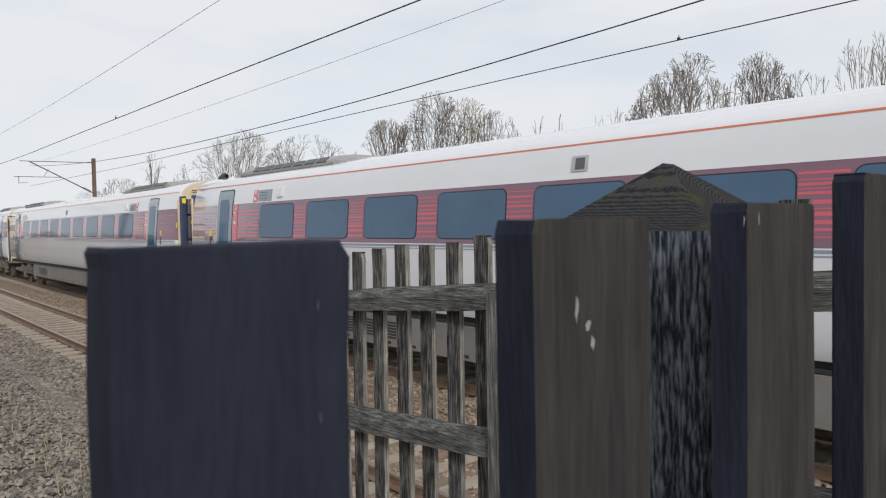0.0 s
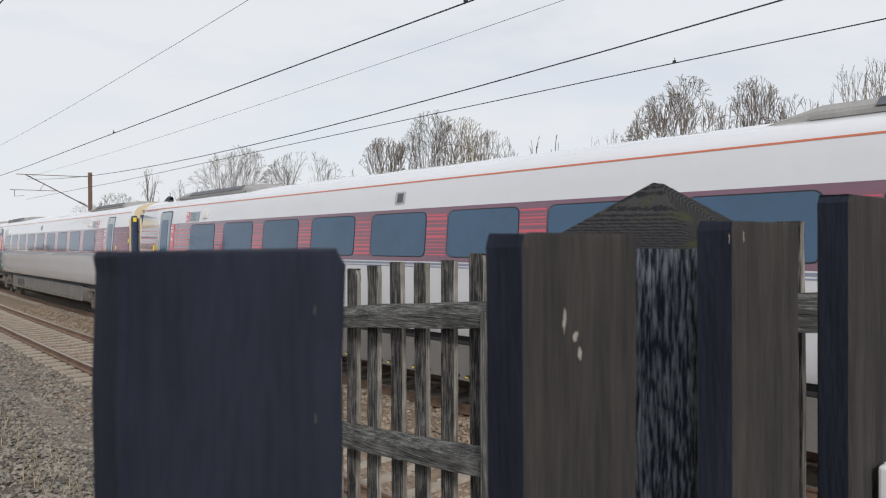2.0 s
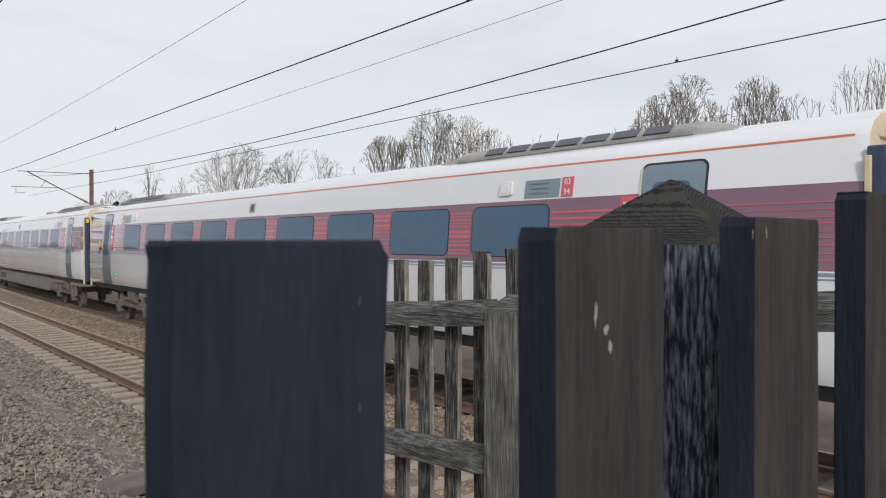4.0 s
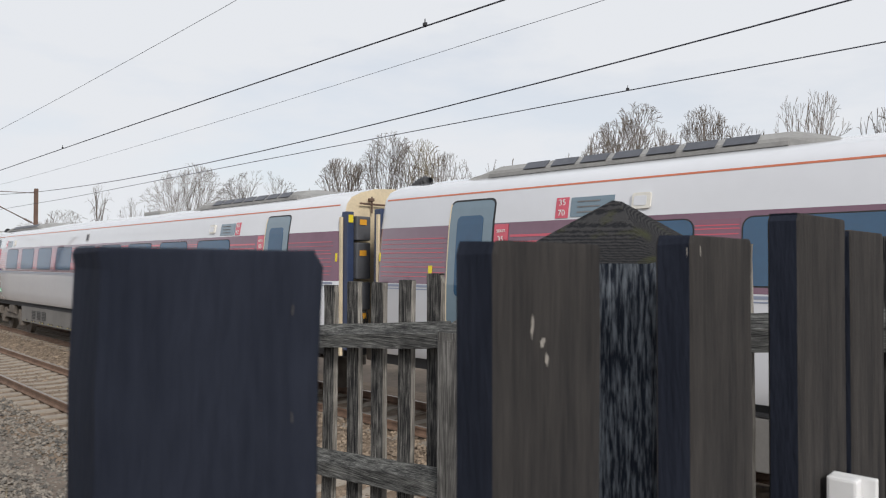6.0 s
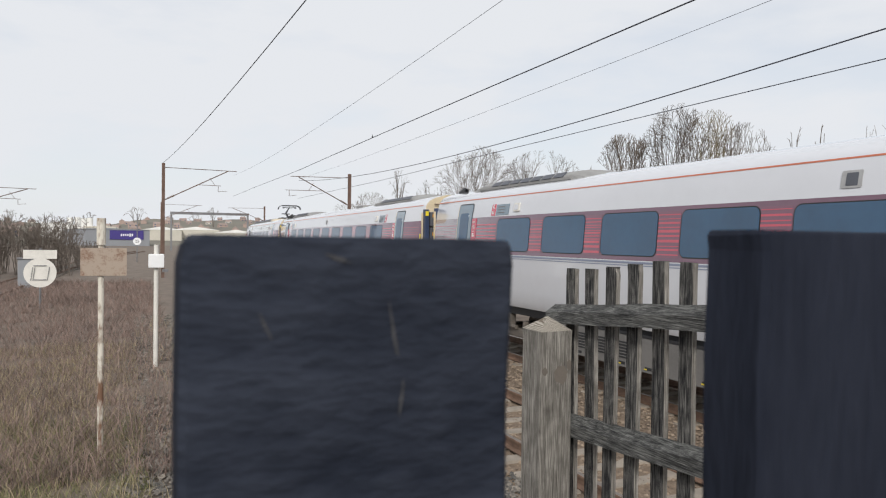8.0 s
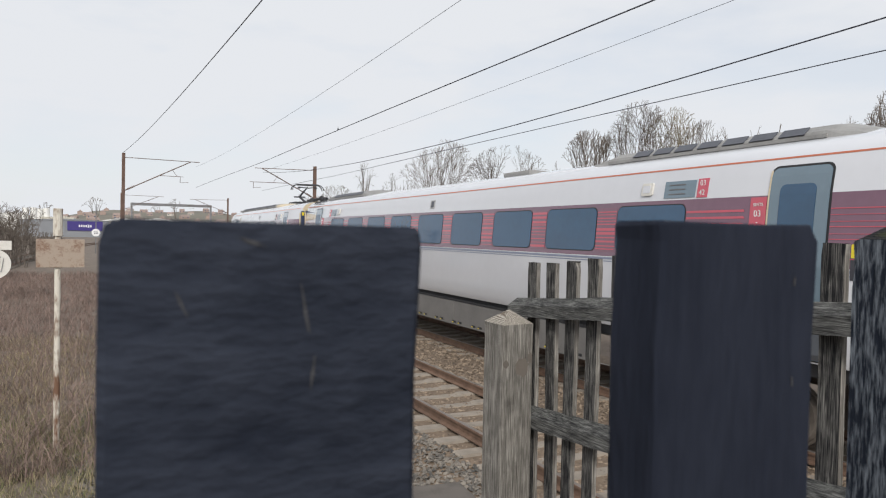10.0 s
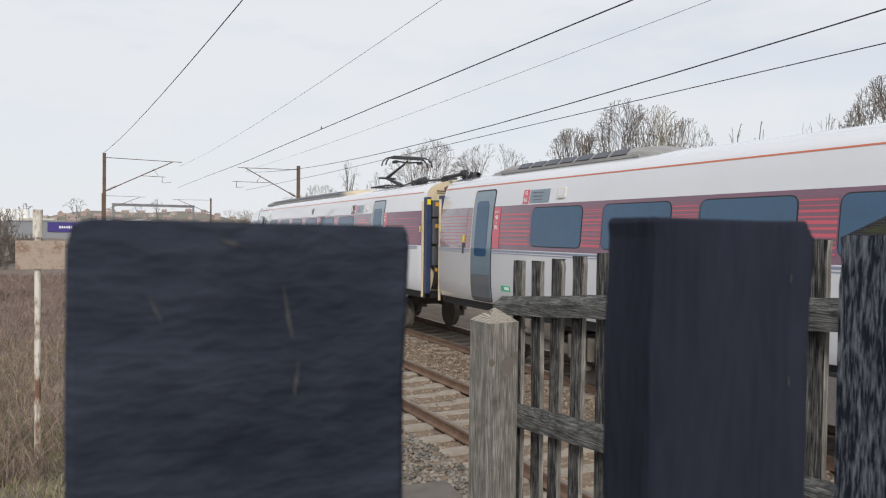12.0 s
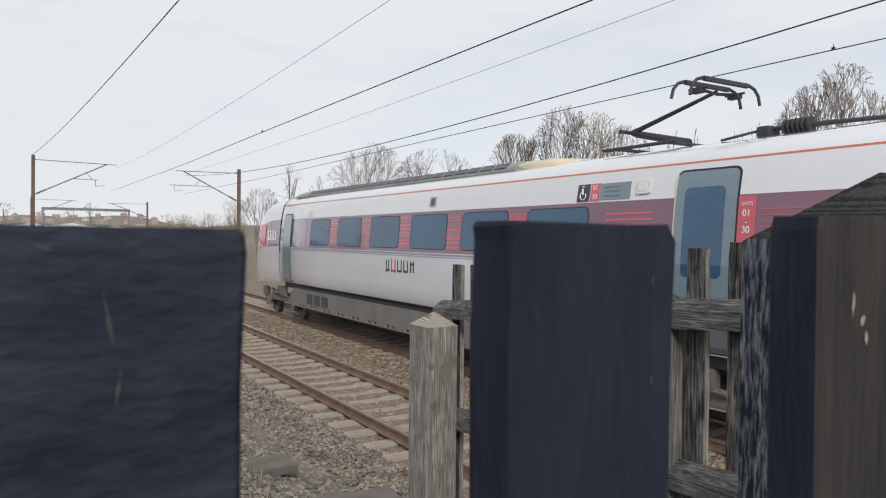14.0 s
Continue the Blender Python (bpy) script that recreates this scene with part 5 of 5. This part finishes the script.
boxed("body", (0, 0, 0.75), (1.2, 0.8, 1.5), M_SHED, cb, bevel=0.02)
boxed("lid", (0, 0, 1.53), (1.3, 0.9, 0.08), M_STEEL, cb, bevel=0.01)
boxed("door", (-0.3, -0.405, 0.75), (0.55, 0.02, 1.3), M_SHED, cb, bevel=0.004)
boxed("door", (0.3, -0.405, 0.75), (0.55, 0.02, 1.3), M_SHED, cb, bevel=0.004)

sp = thing("speed_sign", pose(-0.35, 84.0, -0.15), "round white speed sign on a slim post", "sign")
part("pole", tube(bmesh.new(), (0, 0, 0), (0, 0, 5.2), 0.05), M_STEEL, sp)
part("disc", tube(bmesh.new(), (0, -0.06, 2.25), (0, -0.09, 2.25), 0.40, seg=32), M_LABEL, sp)
text("speed_number", "25", 0.42, pose(0, -0.094, 2.25, 90, 0, 0), M_INK, sp, 0.003)

for x, y, w, d, rz in ((2.1, 8.95, 0.62, 0.5, 8), (2.75, 7.75, 1.0, 0.55, -6)):
    sl = bmesh.new()
    box(sl, (0, 0, 0), (w, d, 0.12), bevel=0.02)
    tagged(part("trough_lid", sl, M_RUBBER), "worn dark-grey slab lying on the ballast shoulder", "slab", "slabs by the track").matrix_basis = pose(x, y, ground_height(x, y) + 0.06, 0, 0, rz)

wb = thing("notice_board", pose(0, 0, 0), "white board on a white metal channel fixed to the dark fence", "board")
boxed("channel", (-0.0945, 0.566, 2.290), (0.011, 0.018, 0.25), M_LABEL, wb, bevel=0.002)
boxed("channel_lip", (-0.0862, 0.562, 2.290), (0.0055, 0.026, 0.25), M_LABEL, wb, bevel=0.001)
boxed("slot", (-0.096, 0.5565, 2.375), (0.0025, 0.002, 0.012), M_INK, wb)
boxed("panel", (0.34, 0.569, 2.155), (0.83, 0.004, 0.38), M_LABEL, wb, bevel=0.0005, ry=0.6)


# ---------- distance ----------
def hill():
    bm = bmesh.new()
    rings = []
    for d, h in ((230, -0.5), (330, 2.5), (450, 9.0), (560, 15.5), (700, 17.0), (1100, 16.0)):
        row = []
        for k in range(70):
            deg = -46 + 1.1 * k
            x, y = polar(deg, d)
            f = 0.85 + 0.22 * math.sin(deg * 0.31) + 0.10 * math.sin(deg * 0.83 + 1)
            row.append(bm.verts.new((x, y, h * f if h > 0 else h)))
        rings.append(row)
    for p, q in zip(rings, rings[1:]):
        for i in range(69):
            bm.faces.new((p[i], p[i + 1], q[i + 1], q[i]))
    tagged(part("hillside", bm, M_HILL, smooth=True), "low winter hillside with housing", "hillside", kind="structure")


hill()


def house_proto(i):
    h = new("house")
    rng = random.Random(70 + i)
    w, d, z = rng.uniform(8, 13), 8.0, rng.uniform(4.6, 5.6)
    boxed("wall", (0, 0, z / 2 - 1.5), (w, d, z + 3.0), (M_BRICK, M_RENDER, M_BRICK)[i % 3], h)
    bm = bmesh.new()
    a = w / 2 + 0.3
    vs = [bm.verts.new(c) for c in ((-a, -d / 2 - 0.3, z), (a, -d / 2 - 0.3, z), (a, d / 2 + 0.3, z), (-a, d / 2 + 0.3, z), (-a * 0.9, 0, z + 2.9), (a * 0.9, 0, z + 2.9))]
    for f in ((0, 1, 5, 4), (2, 3, 4, 5), (1, 2, 5), (3, 0, 4), (3, 2, 1, 0)):
        bm.faces.new([vs[q] for q in f])
    roof = part("roof", bm, M_TILE, h)
    boxed("chimney", (w * 0.3, 0, z + 3.0), (0.9, 0.6, 1.6), M_BRICK, roof)
    for x in (-w * 0.28, w * 0.28):
        for zz in (1.4, 3.9):
            boxed("window", (x, -d / 2 - 0.03, zz), (1.7, 0.08, 1.2), M_GLASS, h)
    boxed("door", (0, -d / 2 - 0.03, 1.0), (1.0, 0.08, 2.0), M_INK, h)
    return h


PROTO = [tagged(house_proto(i), ("red brick house with a brown tiled roof on the hillside", "pale rendered house with a brown tiled roof on the hillside", "red brick house with a tiled roof and chimney on the hillside")[i], "house", "houses on the hillside") for i in range(3)]
rng = random.Random(12)
n = 0
for d, h in ((340, 3.0), (390, 5.6), (440, 8.4), (490, 11.2), (540, 14.2)):
    deg = -12.0 + rng.uniform(0, 1)
    while deg < 14:
        x, y = polar(deg, d + rng.uniform(-14, 14))
        m = pose(x, y, h * (0.85 + 0.22 * math.sin(deg * 0.31) + 0.10 * math.sin(deg * 0.83 + 1)) - 0.6, 0, 0, -deg + rng.choice((0, 0, 90, 20, -25))) @ Matrix.Scale(0.64, 4)
        if n < 3:
            PROTO[n].matrix_basis = m
        else:
            copy_thing(PROTO[rng.randrange(3)], m)
        n += 1
        deg += rng.uniform(1.2, 2.4) * 400 / d
for k in range(9):
    hx, hy = polar(-11 + 2.9 * k + rng.uniform(-0.8, 0.8), 470 + rng.uniform(-60, 100))
    bare_tree(30 + k, hx, hy, rng.uniform(15, 21), "distant bare tree among the houses", 2, rng.uniform(4.5, 7), 4, 0.55, 0.3, None, 0.07)


def shed(x, y, rz, w, d, h, wall_mat, label, roof_h=1.2, sign=False):
    s = thing("warehouse", pose(x, y, -0.6, 0, 0, rz), label, "warehouse", "sheds")
    boxed("wall", (0, 0, h / 2), (w, d, h), wall_mat, s)
    bm = bmesh.new()
    vs = [bm.verts.new(c) for c in ((-w / 2 - 0.2, -d / 2 - 0.2, h), (w / 2 + 0.2, -d / 2 - 0.2, h), (w / 2 + 0.2, d / 2, h), (-w / 2 - 0.2, d / 2, h), (0, -d / 2 - 0.2, h + roof_h), (0, d / 2, h + roof_h))]
    for f in ((0, 1, 4), (1, 2, 5, 4), (2, 3, 5), (3, 0, 4, 5)):
        bm.faces.new([vs[q] for q in f])
    part("roof", bm, M_TANK if wall_mat is M_SHED2 else M_SHED, s)
    k = max(3, int(w / 5))
    for i in range(k):
        boxed("wall_panel", (-w / 2 + (i + 0.5) * w / k, -d / 2 - 0.04, h * 0.46), (w / k - 0.15, 0.06, h * 0.86), wall_mat, s)
    if sign:
        sg = boxed("store_sign", (w * 0.22, -d / 2 - 0.25, h - 1.55), (9.3, 0.2, 2.7), M_SIGNBLUE, s, "indigo sign with plain pale strokes")
        bm = bmesh.new()
        for i, hh in enumerate((0.7, 0.7, 0.6, 0.6, 0.9, 0.7)):
            box(bm, (w * 0.22 - 1.5 + 0.6 * i, -d / 2 - 0.37, h - 1.55), (0.36, 0.06, hh))
        part("sign_strokes", bm, M_LABEL, sg)


x, y = polar(-1.9, 245)
shed(x, y, 6, 23, 20, 5.3, M_SHED, "long grey clad retail shed with an indigo sign", 0.5, True)
for deg, d, w, h in ((1.9, 300, 14, 6.0), (4.3, 305, 17, 6.2), (7.2, 300, 16, 5.2), (9.6, 310, 16, 4.6)):
    x, y = polar(deg, d)
    shed(x, y, -deg, w, 16, h, M_SHED2, "cream clad industrial shed with a pale ridged roof", 1.3)
tk = thing("storage_tanks", pose(*polar(-3.9, 330), 0), "white round storage tanks beside a low white building", "tank")
for i, (dx, h) in enumerate(((-1.5, 10.2), (1.2, 10.4), (3.6, 10.0), (5.8, 10.2))):
    part("tank", tube(bmesh.new(), (dx, 0, -2), (dx, 0, h), 1.15, seg=20), M_TANK, tk)
boxed("building", (-6.5, 0, 3.2), (10, 8, 9.6), M_TANK, tk)
boxed("annexe", (9.5, 2, 2.5), (12, 8, 8.6), M_SHED2, tk)


# ---------- stones, weeds and grass ----------
def scatter_stones(name, n, region, size, material, label, seed, zf):
    rng = np.random.default_rng(seed)
    x = rng.uniform(region[0], region[1], n)
    y = region[2] + (region[3] - region[2]) * rng.uniform(0, 1, n) ** 1.7
    b = np.array([bend(v) for v in y])
    z = np.array([zf(u + w, v) for u, v, w in zip(x, y, b)])
    s = size * rng.uniform(0.5, 1.35, n)
    base = np.array([(1, 0, 0), (-1, 0, 0), (0, 1, 0), (0, -1, 0), (0, 0, 0.75), (0, 0, -0.75), (0.62, 0.62, 0.4), (-0.6, 0.55, -0.1), (0.55, -0.62, 0.1), (-0.55, -0.55, 0.45)])
    tri = [(0, 6, 4), (6, 2, 4), (2, 7, 4), (7, 1, 4), (1, 9, 4), (9, 3, 4), (3, 8, 4), (8, 0, 4), (0, 2, 6), (2, 1, 7), (1, 3, 9), (3, 0, 8)]
    a = rng.uniform(0, 6.28, n)
    t = rng.uniform(-0.7, 0.7, n)
    jit = rng.uniform(0.65, 1.25, (n, 10, 3))
    p = base[None] * jit * s[:, None, None]
    ct, st_ = np.cos(t)[:, None], np.sin(t)[:, None]
    py, pz = p[:, :, 1] * ct - p[:, :, 2] * st_, p[:, :, 1] * st_ + p[:, :, 2] * ct
    ca, sa = np.cos(a)[:, None], np.sin(a)[:, None]
    v = np.stack((p[:, :, 0] * ca - py * sa + (x + b)[:, None], p[:, :, 0] * sa + py * ca + y[:, None], pz + (z + s * 0.22)[:, None]), axis=2).reshape(-1, 3)
    f = (np.array(tri)[None] + (np.arange(n) * 10)[:, None, None]).reshape(-1, 3)
    me = bpy.data.meshes.new(name)
    me.from_pydata(v.tolist(), [], f.tolist())
    me.materials.append(material)
    return tagged(new(name, me), label, "stones", kind="stuff")


def bed_z(x, y):
    u = x - bend(y) - X_NEAR
    for (a, za), (b, zb) in zip(BED, BED[1:]):
        if a <= u <= b:
            return Z_RAIL + za + (zb - za) * (u - a) / (b - a)
    return ground_height(x, y)


def shoulder_z(x, y):
    return max(ground_height(x, y), bed_z(x, y))


scatter_stones("shoulder_stones", 36000, (-0.9, 3.75, 4.4, 27.0), 0.034, M_STONE2, "loose grey-brown ballast stones on the shoulder", 1, shoulder_z)
scatter_stones("track_stones", 14000, (3.6, 6.5, 3.5, 34.0), 0.030, M_STONE, "rust-brown ballast stones between the sleepers", 2, lambda x, y: bed_z(x, y) - 0.012)
scatter_stones("middle_stones", 14000, (6.2, 8.0, 0.5, 40.0), 0.034, M_STONE, "rust-brown ballast stones between the tracks", 3, bed_z)


def scatter_blades(name, n, region, height, width, material, label, seed, lean=0.35, power=1.6):
    rng = np.random.default_rng(seed)
    x = rng.uniform(region[0], region[1], n)
    y = region[2] + (region[3] - region[2]) * rng.uniform(0, 1, n) ** power
    clump = 0.55 + 0.45 * np.sin(x * 1.7 + 2 * np.sin(y * 0.9)) * np.sin(y * 1.1 + x * 0.5)
    z = np.array([ground_height(u, v) for u, v in zip(x, y)])
    h = height * rng.uniform(0.35, 1.1, n) * (0.55 + 0.6 * clump)
    a = rng.uniform(0, 6.28, n)
    w = width * rng.uniform(0.6, 1.4, n) * (1 + y / 30)
    lx, ly = rng.normal(0, lean, n) * h, rng.normal(0, lean, n) * h
    ca, sa = np.cos(a) * w / 2, np.sin(a) * w / 2
    v = np.stack((np.stack((x - ca, y - sa, z - 0.03), 1), np.stack((x + ca, y + sa, z - 0.03), 1), np.stack((x + lx * 0.4 + ca * 0.6, y + ly * 0.4 + sa * 0.6, z + h * 0.6), 1), np.stack((x + lx * 0.4 - ca * 0.6, y + ly * 0.4 - sa * 0.6, z + h * 0.6), 1), np.stack((x + lx, y + ly, z + h), 1)), axis=1).reshape(-1, 3)
    k = (np.arange(n) * 5)[:, None]
    quads = (np.array([[0, 1, 2, 3]]) + k).tolist()
    tris = (np.array([[3, 2, 4]]) + k).tolist()
    me = bpy.data.meshes.new(name)
    me.from_pydata(v.tolist(), [], quads + tris)
    me.materials.append(material)
    return tagged(new(name, me), label, "grass" if "grass" in name else "weeds", kind="stuff")


scatter_blades("dry_weeds", 40000, (-9.0, 0.2, 9.0, 46.0), 0.42, 0.007, M_WEED, "dead brown willowherb stems over the scrub", 11, 0.75, 1.5)
scatter_blades("straw_grass", 21000, (-6.0, -0.6, 5.0, 20.0), 0.22, 0.007, M_STRAW, "straw-coloured winter grass", 12, 0.6, 1.4)
scatter_blades("green_grass", 22000, (-4.5, -0.5, 3.2, 12.0), 0.13, 0.007, M_GRASS, "rough short green grass by the fence", 13, 0.6, 1.0)
scatter_blades("shoulder_weeds", 900, (-0.6, 1.9, 6.5, 24.0), 0.34, 0.008, M_STRAW, "sparse pale weeds on the stony shoulder", 14, 0.4, 1.4)


# ---------- motion ----------
GAPS = ((0, 131.5), (0.5, 125.4), (1, 119.4), (1.5, 113.5), (2, 107.65), (2.5, 101.8), (3, 96.4), (3.5, 91.0), (4, 85.7), (4.5, 80.5), (5, 75.5), (5.5, 70.65), (6, 65.85), (6.5, 61.2), (7, 56.85), (7.5, 52.45),
        (8, 48.2), (8.5, 44.0), (9, 39.8), (9.5, 35.7), (10, 31.7), (10.5, 27.82), (11, 23.95), (11.5, 20.2), (12, 16.77), (12.5, 13.2), (13, 9.7), (13.5, 6.25), (14, 3.0))


def on_line(s):
    return Vector((X_FAR + bend(s), s, Z_CAR))


def motions():
    for k, car in enumerate(TRAIN):
        rows = []
        for t, g in GAPS:
            c = g + PITCH * (k - 5) + (PITCH / 2 if k < 5 else 12.95)
            a, b = on_line(c - 9.4), on_line(c + 9.4)
            mid, d = (a + b) / 2, b - a
            rows.append((t, pose(mid.x, mid.y, mid.z, 0, 0, -math.degrees(math.atan2(d.x, d.y)))))
        walk(car, rows)


motions()
